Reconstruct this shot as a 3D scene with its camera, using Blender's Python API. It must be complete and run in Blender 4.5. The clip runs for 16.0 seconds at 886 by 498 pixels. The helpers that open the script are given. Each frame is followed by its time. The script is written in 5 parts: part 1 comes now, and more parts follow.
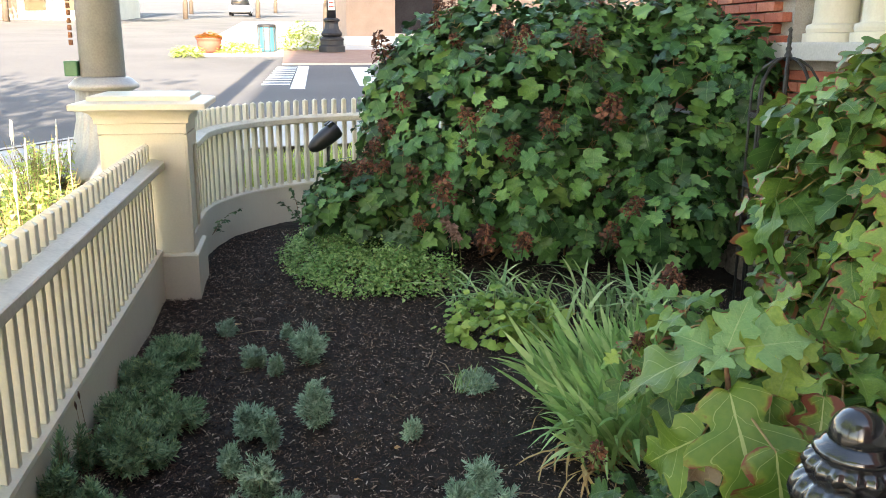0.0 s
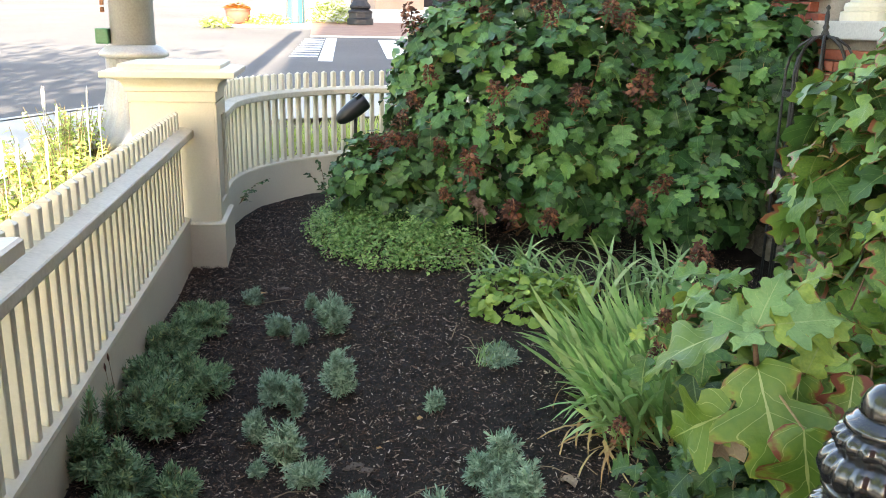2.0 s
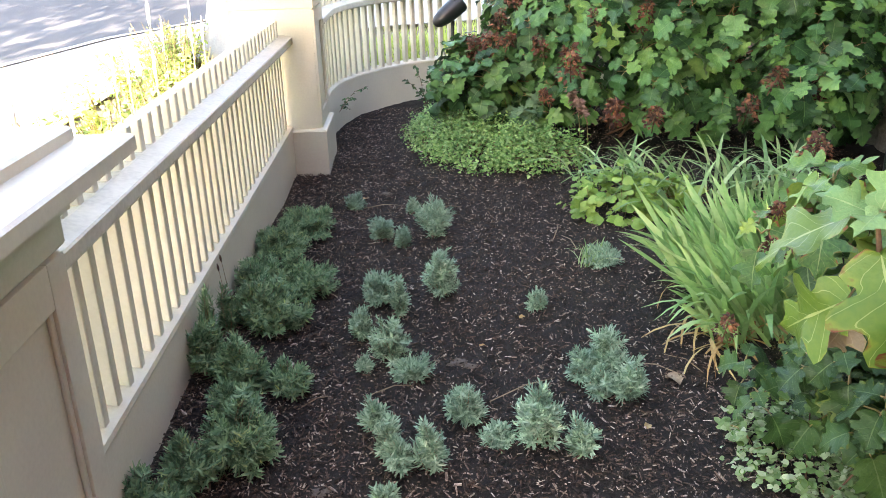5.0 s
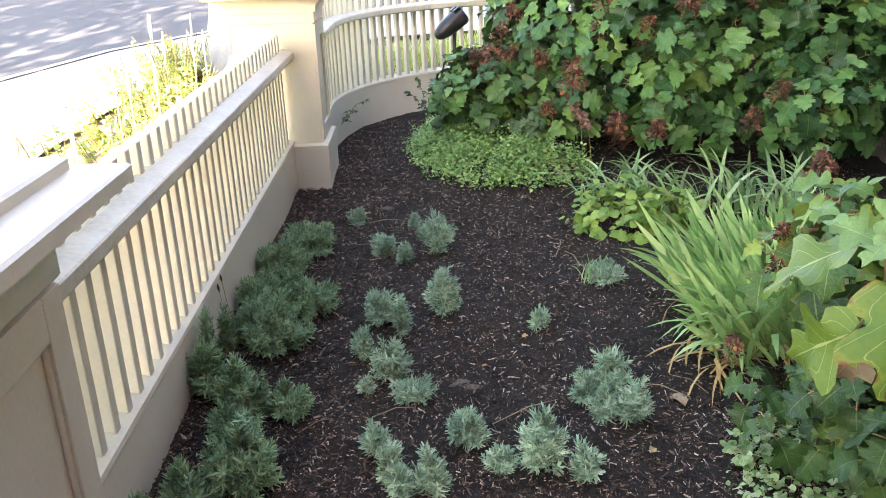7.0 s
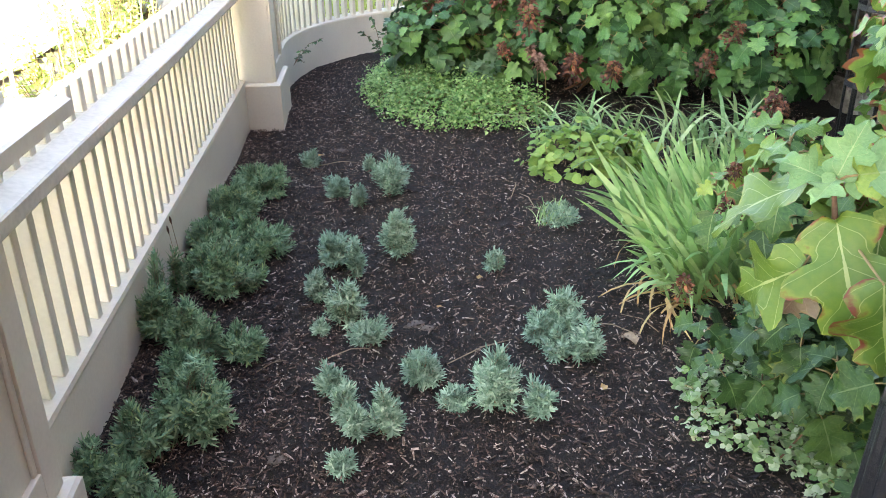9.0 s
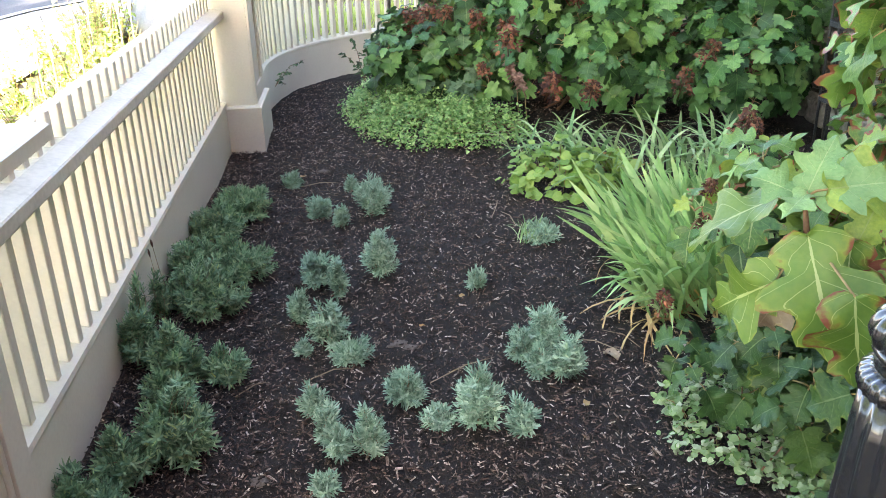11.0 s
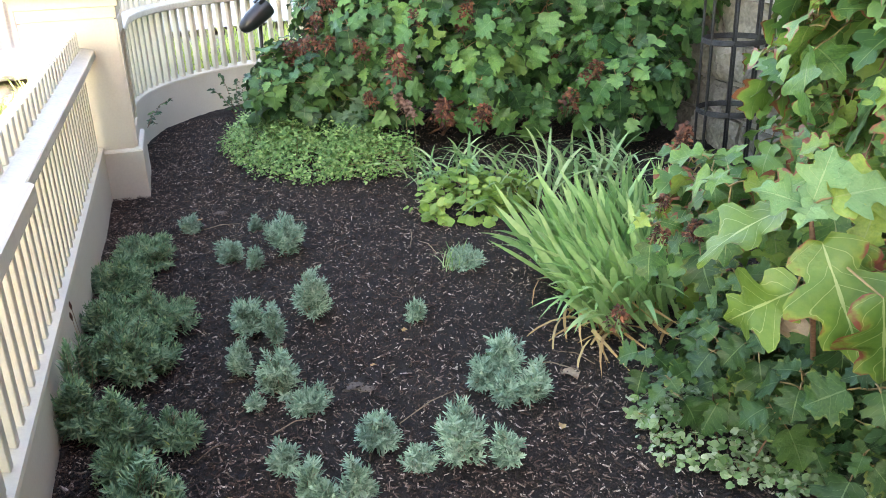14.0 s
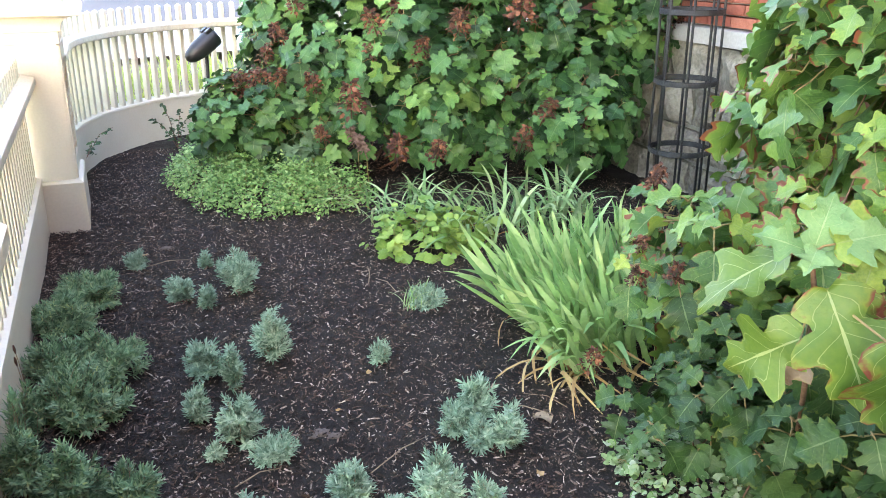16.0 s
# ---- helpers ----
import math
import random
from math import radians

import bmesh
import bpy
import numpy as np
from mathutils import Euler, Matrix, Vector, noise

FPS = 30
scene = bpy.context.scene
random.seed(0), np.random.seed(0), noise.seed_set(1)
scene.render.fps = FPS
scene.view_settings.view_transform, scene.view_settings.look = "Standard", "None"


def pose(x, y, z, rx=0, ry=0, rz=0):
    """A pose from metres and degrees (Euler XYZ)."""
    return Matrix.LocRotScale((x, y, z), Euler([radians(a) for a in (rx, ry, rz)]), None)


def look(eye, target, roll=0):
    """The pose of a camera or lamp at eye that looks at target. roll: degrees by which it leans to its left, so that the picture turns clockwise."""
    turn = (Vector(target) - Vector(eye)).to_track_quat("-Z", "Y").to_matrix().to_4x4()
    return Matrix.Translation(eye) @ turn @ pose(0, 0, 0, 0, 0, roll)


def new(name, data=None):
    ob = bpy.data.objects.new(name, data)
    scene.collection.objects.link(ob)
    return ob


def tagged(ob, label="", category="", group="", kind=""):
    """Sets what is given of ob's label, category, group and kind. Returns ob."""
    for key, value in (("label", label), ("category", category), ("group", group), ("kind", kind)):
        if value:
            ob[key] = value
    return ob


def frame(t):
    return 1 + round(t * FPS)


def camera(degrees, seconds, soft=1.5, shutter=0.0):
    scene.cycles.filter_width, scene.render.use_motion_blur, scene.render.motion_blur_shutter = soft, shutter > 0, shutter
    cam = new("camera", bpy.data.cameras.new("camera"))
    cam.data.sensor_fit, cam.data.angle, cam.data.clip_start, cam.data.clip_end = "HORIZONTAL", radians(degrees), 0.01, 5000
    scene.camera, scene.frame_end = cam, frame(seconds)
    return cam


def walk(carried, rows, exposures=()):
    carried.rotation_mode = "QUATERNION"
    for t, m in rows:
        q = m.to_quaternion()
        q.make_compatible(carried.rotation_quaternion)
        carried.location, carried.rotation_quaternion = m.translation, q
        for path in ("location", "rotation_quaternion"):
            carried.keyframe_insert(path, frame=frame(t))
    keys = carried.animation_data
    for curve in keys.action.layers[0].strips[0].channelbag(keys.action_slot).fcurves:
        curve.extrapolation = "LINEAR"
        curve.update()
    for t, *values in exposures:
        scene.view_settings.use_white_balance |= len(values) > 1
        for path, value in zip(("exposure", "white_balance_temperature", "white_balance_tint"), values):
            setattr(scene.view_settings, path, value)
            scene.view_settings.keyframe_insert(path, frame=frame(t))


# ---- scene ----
cam = camera(55.2, 16.0, soft=0.7)
METRES, EYE, TILT, LEAN, TURN = 0.78, 1.51, 0.0, 0.0, -9.9
ROWS = [
    (0.0, 0.0, 0.0, 0.0, 0.04, -13.54, -0.17),
    (0.5, -0.0073, -0.0, 0.0032, 0.08, -13.53, 0.17),
    (1.0, -0.0107, 0.0043, -0.0123, 0.88, -14.24, -0.15),
    (1.5, -0.0152, 0.0061, -0.0147, 1.42, -14.99, -0.97),
    (2.0, -0.0166, -0.005, -0.018, 1.88, -15.16, -1.07),
    (2.5, -0.0255, -0.0024, -0.0182, 2.04, -15.7, -0.81),
    (3.0, -0.0361, -0.0013, -0.0293, 2.51, -17.98, -0.78),
    (3.5, -0.0292, -0.0076, -0.0632, 4.54, -19.78, -0.77),
    (4.0, -0.0266, -0.009, -0.0817, 6.86, -20.96, -0.23),
    (6.5, -0.0109, 0.0351, -0.053, 8.23, -21.15, 2.75),
    (7.0, -0.0194, 0.0518, -0.0368, 8.16, -20.66, 2.09),
    (7.5, -0.0231, 0.0766, -0.0523, 7.72, -21.31, 1.49),
    (8.0, -0.0218, 0.078, -0.0606, 6.7, -22.68, 1.61),
    (8.5, -0.0121, 0.0756, -0.0532, 5.85, -24.16, 1.8),
    (9.0, -0.0143, 0.0657, -0.0616, 5.39, -24.43, 1.04),
    (11.5, 0.0043, 0.05, -0.0495, 2.95, -22.82, 1.88),
    (12.0, -0.0743, 0.065, -0.0447, 0.58, -22.65, 2.47),
    (12.5, -0.2263, 0.0908, -0.0438, -2.21, -22.85, 3.15),
    (13.0, -0.355, 0.1285, -0.0358, -4.93, -22.87, 2.75),
    (13.5, -0.4198, 0.1371, -0.0424, -6.7, -22.07, 2.08),
    (14.0, -0.4436, 0.1465, -0.0445, -7.32, -21.75, 1.83),
    (14.5, -0.4516, 0.1649, -0.0488, -7.44, -21.6, 1.84),
    (15.0, -0.4586, 0.1767, -0.0484, -7.99, -20.86, 2.52),
    (15.5, -0.4953, 0.2072, -0.0472, -9.96, -19.92, 2.0),
    (16.0, -0.5923, 0.2798, -0.0508, -11.54, -19.59, -0.08),
]
walk(cam, [(t, pose(0, 0, EYE, TILT, LEAN, TURN) @ pose(METRES * x, METRES * y, METRES * z, 90 + pitch, roll, yaw)) for t, x, y, z, yaw, pitch, roll in ROWS],
     [(0.0, 2.59, 7700, 13), (1.5, 2.82, 7700, 13), (3.0, 3.00, 7750, 14), (3.6, 3.43, 7650, 18), (4.1, 3.49, 7600, 19), (7.0, 3.36, 7650, 21), (8.0, 3.33, 7550, 21), (9.0, 3.60, 7250, 20), (12.5, 3.53, 7200, 19), (15.0, 3.52, 7250, 20), (16.0, 3.85, 7200, 20)])
from collections import defaultdict

# ---------- world, sun, exposure ----------
world = bpy.data.worlds.new("world")
scene.world = world
world.use_nodes = True
SUN_EL, SUN_AZ = 22.5, -93.5          # degrees up; degrees from +x towards +y
sky = world.node_tree.nodes.new("ShaderNodeTexSky")
sky.sky_type, sky.sun_disc = 'NISHITA', False
sky.sun_elevation, sky.sun_rotation = radians(SUN_EL), radians(90 - SUN_AZ)
background = world.node_tree.nodes["Background"]
background.inputs["Strength"].default_value = 0.15
world.node_tree.links.new(sky.outputs[0], background.inputs["Color"])
sun = new("sun", bpy.data.lights.new("sun", 'SUN'))
sun.data.energy, sun.data.angle, sun.data.color = 5.0, radians(0.6), (1.0, 0.95, 0.87)
sun_way = Vector((math.cos(radians(SUN_EL)) * math.cos(radians(SUN_AZ)), math.cos(radians(SUN_EL)) * math.sin(radians(SUN_AZ)), math.sin(radians(SUN_EL))))
sun.matrix_world = look((0, 0, 0), -sun_way)
sun.location = sun_way * 40


# ---------- materials ----------
def shader(name):
    m = bpy.data.materials.new(name)
    m.use_nodes = True
    return m, m.node_tree.nodes, m.node_tree.links, m.node_tree.nodes["Principled BSDF"]


def ramp(n, stops):
    r = n.new("ShaderNodeValToRGB")
    while len(r.color_ramp.elements) < len(stops):
        r.color_ramp.elements.new(0.5)
    for e, (p, c) in zip(r.color_ramp.elements, stops):
        e.position, e.color = p, (*c, 1)
    return r


def rough_surface(name, stops, scale=6.0, fine=60.0, bump=0.3, rough=0.7, metal=0.0, spec=0.5, dist=0.01, vary=0.0, coat=0.0):
    """Two scales of noise for colour, the fine one for relief; vary: change of tone from piece to piece."""
    m, n, l, b = shader(name)
    co = n.new("ShaderNodeTexCoord")
    a, f = n.new("ShaderNodeTexNoise"), n.new("ShaderNodeTexNoise")
    a.inputs["Scale"].default_value, a.inputs["Detail"].default_value = scale, 6
    f.inputs["Scale"].default_value, f.inputs["Detail"].default_value = fine, 8
    for t in (a, f):
        l.new(co.outputs["Object"], t.inputs["Vector"])
    add = n.new("ShaderNodeMath")
    add.operation = 'MULTIPLY_ADD'
    l.new(f.outputs["Fac"], add.inputs[0])
    add.inputs[1].default_value = 0.5
    half = n.new("ShaderNodeMath")
    half.operation = 'MULTIPLY'
    l.new(a.outputs["Fac"], half.inputs[0])
    half.inputs[1].default_value = 0.5
    l.new(half.outputs[0], add.inputs[2])
    fac = add.outputs[0]
    if vary:
        info, geo = n.new("ShaderNodeObjectInfo"), n.new("ShaderNodeNewGeometry")
        s = n.new("ShaderNodeMath")
        l.new(info.outputs["Random"], s.inputs[0])
        l.new(geo.outputs["Random Per Island"], s.inputs[1])
        fr = n.new("ShaderNodeMath")
        fr.operation = 'FRACT'
        l.new(s.outputs[0], fr.inputs[0])
        v = n.new("ShaderNodeMath")
        v.operation = 'MULTIPLY_ADD'
        l.new(fr.outputs[0], v.inputs[0])
        v.inputs[1].default_value = vary
        sh = n.new("ShaderNodeMath")
        sh.operation = 'SUBTRACT'
        l.new(fac, sh.inputs[0])
        sh.inputs[1].default_value = vary / 2
        l.new(sh.outputs[0], v.inputs[2])
        fac = v.outputs[0]
    r = ramp(n, stops)
    l.new(fac, r.inputs[0])
    l.new(r.outputs[0], b.inputs["Base Color"])
    bp = n.new("ShaderNodeBump")
    bp.inputs["Strength"].default_value, bp.inputs["Distance"].default_value = bump, dist
    l.new(f.outputs["Fac"], bp.inputs["Height"])
    l.new(bp.outputs[0], b.inputs["Normal"])
    b.inputs["Roughness"].default_value, b.inputs["Metallic"].default_value = rough, metal
    b.inputs["Specular IOR Level"].default_value = spec
    b.inputs["Coat Weight"].default_value = coat
    return m


def leaf_material(name, stops, vein=(0.4, 0.5, 0.2), vein_amount=0.5, edge=None, edge_from=0.75, glow=0.25, rough=0.45, veins=6.0, spec=0.4):
    """Leaf: tone by leaf, pale veins along the UVs (u along the blade, v across), an optional discoloured margin, light shining through."""
    m, n, l, b = shader(name)
    info, geo, co = n.new("ShaderNodeObjectInfo"), n.new("ShaderNodeNewGeometry"), n.new("ShaderNodeTexCoord")
    uv = n.new("ShaderNodeUVMap")
    sep = n.new("ShaderNodeSeparateXYZ")
    l.new(uv.outputs[0], sep.inputs[0])

    def op(kind, a, c=None, d=None):
        k = n.new("ShaderNodeMath")
        k.operation = kind
        for i, v in enumerate((a, c, d)):
            if v is None:
                continue
            if isinstance(v, (int, float)):
                k.inputs[i].default_value = v
            else:
                l.new(v, k.inputs[i])
        return k.outputs[0]

    rnd = op('FRACT', op('ADD', info.outputs["Random"], geo.outputs["Random Per Island"]))
    noi = n.new("ShaderNodeTexNoise")
    noi.inputs["Scale"].default_value, noi.inputs["Detail"].default_value = 18, 5
    l.new(co.outputs["Object"], noi.inputs["Vector"])
    tone = op('MULTIPLY_ADD', rnd, 0.75, op('MULTIPLY', op('SUBTRACT', noi.outputs["Fac"], 0.35), 0.6))
    r = ramp(n, stops)
    l.new(tone, r.inputs[0])
    across = op('MULTIPLY', op('ABSOLUTE', op('SUBTRACT', sep.outputs["Y"], 0.5)), 2.0)
    mid = op('LESS_THAN', across, 0.035)
    side = op('LESS_THAN', op('FRACT', op('MULTIPLY', op('SUBTRACT', sep.outputs["X"], op('MULTIPLY', across, 0.28)), veins)), 0.05)
    vmask = op('MULTIPLY', op('MAXIMUM', mid, op('MULTIPLY', side, 0.6)), vein_amount)
    mix = n.new("ShaderNodeMix")
    mix.data_type = 'RGBA'
    l.new(vmask, mix.inputs[0])
    l.new(r.outputs[0], mix.inputs[6])
    mix.inputs[7].default_value = (*vein, 1)
    col = mix.outputs[2]
    if edge:
        n2 = n.new("ShaderNodeTexNoise")
        n2.inputs["Scale"].default_value, n2.inputs["Detail"].default_value = 5, 8
        l.new(co.outputs["Object"], n2.inputs["Vector"])
        amount = op('ADD', across, op('ADD', op('MULTIPLY', op('SUBTRACT', n2.outputs["Fac"], 0.5), 1.9), op('MULTIPLY', op('SUBTRACT', op('FRACT', op('MULTIPLY', rnd, 7.3)), 0.75), 0.8)))
        e = ramp(n, [(edge_from, (0, 0, 0)), (min(1.0, edge_from + 0.22), (1, 1, 1))])
        l.new(amount, e.inputs[0])
        y_ = ramp(n, [(max(0.0, edge_from - 0.22), (0, 0, 0)), (edge_from, (0.2, 0.2, 0.2))])
        l.new(amount, y_.inputs[0])
        m1 = n.new("ShaderNodeMix")
        m1.data_type = 'RGBA'
        l.new(y_.outputs[0], m1.inputs[0])
        l.new(col, m1.inputs[6])
        m1.inputs[7].default_value = (0.36, 0.37, 0.05, 1)
        col = m1.outputs[2]
        m2 = n.new("ShaderNodeMix")
        m2.data_type = 'RGBA'
        l.new(e.outputs[0], m2.inputs[0])
        l.new(col, m2.inputs[6])
        m2.inputs[7].default_value = (*edge, 1)
        col = m2.outputs[2]
    l.new(col, b.inputs["Base Color"])
    b.inputs["Roughness"].default_value = rough
    b.inputs["Specular IOR Level"].default_value = spec
    bp = n.new("ShaderNodeBump")
    bp.inputs["Strength"].default_value, bp.inputs["Distance"].default_value = 0.5, 0.004
    l.new(op('ADD', op('MULTIPLY', vmask, -0.8), noi.outputs["Fac"]), bp.inputs["Height"])
    l.new(bp.outputs[0], b.inputs["Normal"])
    tr = n.new("ShaderNodeBsdfTranslucent")
    l.new(col, tr.inputs["Color"])
    ms = n.new("ShaderNodeMixShader")
    ms.inputs[0].default_value = glow
    l.new(b.outputs[0], ms.inputs[1])
    l.new(tr.outputs[0], ms.inputs[2])
    l.new(ms.outputs[0], n["Material Output"].inputs["Surface"])
    return m


CREAM = rough_surface("cream_paint", [(0.3, (0.57, 0.53, 0.43)), (0.5, (0.62, 0.58, 0.475)), (0.7, (0.66, 0.62, 0.51))], 3.5, 90, 0.12, 0.42, dist=0.002)
CREAM_WORN = rough_surface("cream_paint_weathered", [(0.3, (0.42, 0.385, 0.30)), (0.5, (0.56, 0.52, 0.42)), (0.7, (0.64, 0.595, 0.485))], 7, 60, 0.2, 0.5, dist=0.002)
MULCH = rough_surface("bark_mulch", [(0.3, (0.006, 0.004, 0.003)), (0.5, (0.014, 0.0095, 0.0072)), (0.66, (0.034, 0.023, 0.017)), (0.8, (0.09, 0.064, 0.048))], 14, 220, 1.0, 0.85, dist=0.02)
CHIP = rough_surface("mulch_chip", [(0.10, (0.009, 0.005, 0.0038)), (0.48, (0.042, 0.024, 0.0165)), (0.72, (0.095, 0.058, 0.041)), (0.88, (0.20, 0.145, 0.115)), (1.0, (0.52, 0.44, 0.37))], 30, 200, 0.5, 0.72, vary=0.95)
CLOD = rough_surface("dry_soil", [(0.3, (0.07, 0.055, 0.045)), (0.7, (0.20, 0.165, 0.14))], 40, 200, 0.9, 0.9)
TWIG = rough_surface("dry_twig", [(0.3, (0.16, 0.11, 0.07)), (0.7, (0.36, 0.28, 0.19))], 20, 120, 0.4, 0.85, vary=0.3)
HYD_LEAF = leaf_material("hydrangea_leaf", [(0.0, (0.010, 0.036, 0.013)), (0.35, (0.030, 0.098, 0.030)), (0.7, (0.088, 0.21, 0.058)), (1.0, (0.22, 0.38, 0.105))], (0.16, 0.27, 0.1), 0.4, glow=0.08, rough=0.42, spec=0.35)
HYD_TURNING = leaf_material("hydrangea_leaf_turning", [(0.0, (0.028, 0.085, 0.022)), (0.3, (0.07, 0.165, 0.036)), (0.65, (0.16, 0.275, 0.052)), (1.0, (0.31, 0.40, 0.08))], (0.28, 0.35, 0.14), 0.5, edge=(0.22, 0.07, 0.035), edge_from=0.86, glow=0.16)
HYD_EDGED = leaf_material("hydrangea_leaf_red_edged", [(0.0, (0.05, 0.12, 0.02)), (0.5, (0.085, 0.165, 0.026)), (1.0, (0.14, 0.215, 0.034))], (0.34, 0.40, 0.17), 0.75, edge=(0.15, 0.042, 0.022), edge_from=0.6, glow=0.18)
HYD_YOUNG = leaf_material("hydrangea_leaf_young", [(0.0, (0.08, 0.19, 0.07)), (0.5, (0.14, 0.27, 0.10)), (1.0, (0.22, 0.36, 0.14))], (0.32, 0.42, 0.2), 0.45, glow=0.15)
# deep green of low leaves, with some shade under the bush mixed in
HYD_SHADE = leaf_material("hydrangea_leaf_deep_shaded", [(0.0, (0.014, 0.045, 0.012)), (0.6, (0.036, 0.095, 0.023)), (1.0, (0.08, 0.155, 0.036))], (0.18, 0.26, 0.11), 0.5, edge=(0.14, 0.05, 0.03), edge_from=1.1, glow=0.15)
STEM = rough_surface("woody_stem", [(0.3, (0.09, 0.045, 0.025)), (0.7, (0.24, 0.13, 0.07))], 15, 90, 0.6, 0.8)
PETIOLE = rough_surface("leaf_stalk", [(0.3, (0.19, 0.13, 0.05)), (0.7, (0.32, 0.24, 0.11))], 15, 90, 0.2, 0.6)
DRIED = rough_surface("dried_bloom", [(0.2, (0.028, 0.011, 0.007)), (0.5, (0.10, 0.036, 0.019)), (0.8, (0.27, 0.115, 0.06))], 25, 90, 0.3, 0.8, vary=0.5)
HYD_SPENT = leaf_material("hydrangea_leaf_withered", [(0.0, (0.15, 0.12, 0.075)), (0.5, (0.22, 0.17, 0.12)), (1.0, (0.28, 0.25, 0.15))], (0.36, 0.28, 0.2), 0.4, edge=(0.16, 0.075, 0.06), edge_from=0.6, glow=0.1)
LAV = leaf_material("lavender_needle", [(0.0, (0.10, 0.19, 0.13)), (0.4, (0.21, 0.35, 0.245)), (0.75, (0.34, 0.50, 0.38)), (1.0, (0.50, 0.62, 0.46))], vein_amount=0.0, glow=0.12, rough=0.6)
LAV_FENCE = leaf_material("lavender_needle_green", [(0.0, (0.07, 0.15, 0.075)), (0.4, (0.165, 0.30, 0.165)), (0.8, (0.31, 0.455, 0.25)), (1.0, (0.56, 0.62, 0.20))], vein_amount=0.0, glow=0.12, rough=0.6)
HERB = leaf_material("herb_leaf", [(0.0, (0.07, 0.18, 0.05)), (0.5, (0.23, 0.42, 0.13)), (1.0, (0.50, 0.66, 0.27))], vein_amount=0.0, glow=0.25, rough=0.5)
LAMIUM = leaf_material("deadnettle_leaf", [(0.0, (0.10, 0.21, 0.06)), (0.45, (0.27, 0.39, 0.19)), (1.0, (0.60, 0.66, 0.48))], (0.10, 0.2, 0.06), 0.3, edge=(0.09, 0.22, 0.04), edge_from=0.9, glow=0.25, rough=0.6)
HEUCHERA = leaf_material("heuchera_leaf", [(0.0, (0.11, 0.24, 0.045)), (0.5, (0.24, 0.40, 0.085)), (1.0, (0.42, 0.56, 0.16))], (0.36, 0.42, 0.14), 0.4, glow=0.25)
IRIS = leaf_material("iris_blade", [(0.0, (0.15, 0.32, 0.12)), (0.5, (0.31, 0.52, 0.20)), (1.0, (0.54, 0.68, 0.35))], vein_amount=0.0, glow=0.22, rough=0.42)
IRIS_DRY = leaf_material("withered_blade", [(0.0, (0.30, 0.15, 0.05)), (0.5, (0.46, 0.29, 0.13)), (1.0, (0.60, 0.48, 0.22))], vein_amount=0.0, glow=0.2, rough=0.7)
DAYLILY = leaf_material("daylily_blade", [(0.0, (0.12, 0.26, 0.10)), (0.5, (0.29, 0.46, 0.20)), (1.0, (0.56, 0.67, 0.38))], vein_amount=0.0, glow=0.25, rough=0.5)
SUNPLANT = leaf_material("border_leaf", [(0.0, (0.28, 0.38, 0.08)), (0.5, (0.48, 0.58, 0.15)), (1.0, (0.68, 0.72, 0.28))], vein_amount=0.0, glow=0.35, rough=0.6)
PALE_BLOOM = rough_surface("pale_flower_spike", [(0.3, (0.55, 0.5, 0.48)), (0.7, (0.8, 0.76, 0.74))], 30, 90, 0.2, 0.8)
IRON = rough_surface("black_gloss_iron", [(0.3, (0.008, 0.009, 0.011)), (0.7, (0.02, 0.021, 0.024))], 12, 80, 0.08, 0.16, 0.0, 0.6, coat=0.6)
WROUGHT = rough_surface("wrought_iron", [(0.3, (0.02, 0.021, 0.023)), (0.7, (0.07, 0.07, 0.072))], 25, 140, 0.6, 0.5, 0.3)
PLASTIC = rough_surface("black_plastic", [(0.3, (0.012, 0.013, 0.015)), (0.7, (0.025, 0.026, 0.03))], 12, 150, 0.15, 0.35)
LAMP_IRON = rough_surface("matt_black_iron", [(0.3, (0.012, 0.013, 0.017)), (0.7, (0.026, 0.027, 0.033))], 6, 60, 0.2, 0.45, 0.0, 0.4)
LENS = rough_surface("lamp_lens", [(0.3, (0.10, 0.105, 0.11)), (0.7, (0.18, 0.185, 0.19))], 8, 60, 0.1, 0.1)
STONE = rough_surface("rubble_stone", [(0.3, (0.16, 0.14, 0.115)), (0.5, (0.30, 0.27, 0.22)), (0.7, (0.46, 0.42, 0.35))], 6, 40, 0.9, 0.85, dist=0.02, vary=0.25)
MORTAR = rough_surface("mortar", [(0.3, (0.30, 0.28, 0.25)), (0.7, (0.48, 0.45, 0.41))], 10, 90, 0.6, 0.9)
LEDGE = rough_surface("limestone_ledge", [(0.3, (0.40, 0.39, 0.37)), (0.7, (0.58, 0.56, 0.53))], 5, 70, 0.3, 0.8)
BRICK = rough_surface("red_brick", [(0.2, (0.26, 0.07, 0.045)), (0.5, (0.40, 0.12, 0.075)), (0.8, (0.52, 0.20, 0.13))], 8, 70, 0.5, 0.85, vary=0.4)
# worn asphalt; its broad tone patches also stand in for dappled tree shade
ASPHALT = rough_surface("asphalt", [(0.3, (0.072, 0.069, 0.069)), (0.5, (0.108, 0.103, 0.10)), (0.7, (0.15, 0.143, 0.136))], 0.35, 90, 0.5, 0.9)
CONCRETE = rough_surface("pavement_concrete", [(0.3, (0.42, 0.39, 0.35)), (0.7, (0.58, 0.55, 0.50))], 1.2, 80, 0.3, 0.85)
ROADPAINT = rough_surface("road_paint", [(0.3, (0.6, 0.6, 0.58)), (0.7, (0.8, 0.8, 0.78))], 4, 60, 0.3, 0.7)
SOIL = rough_surface("outer_ground", [(0.3, (0.20, 0.16, 0.11)), (0.7, (0.34, 0.29, 0.21))], 3, 60, 0.5, 0.9)
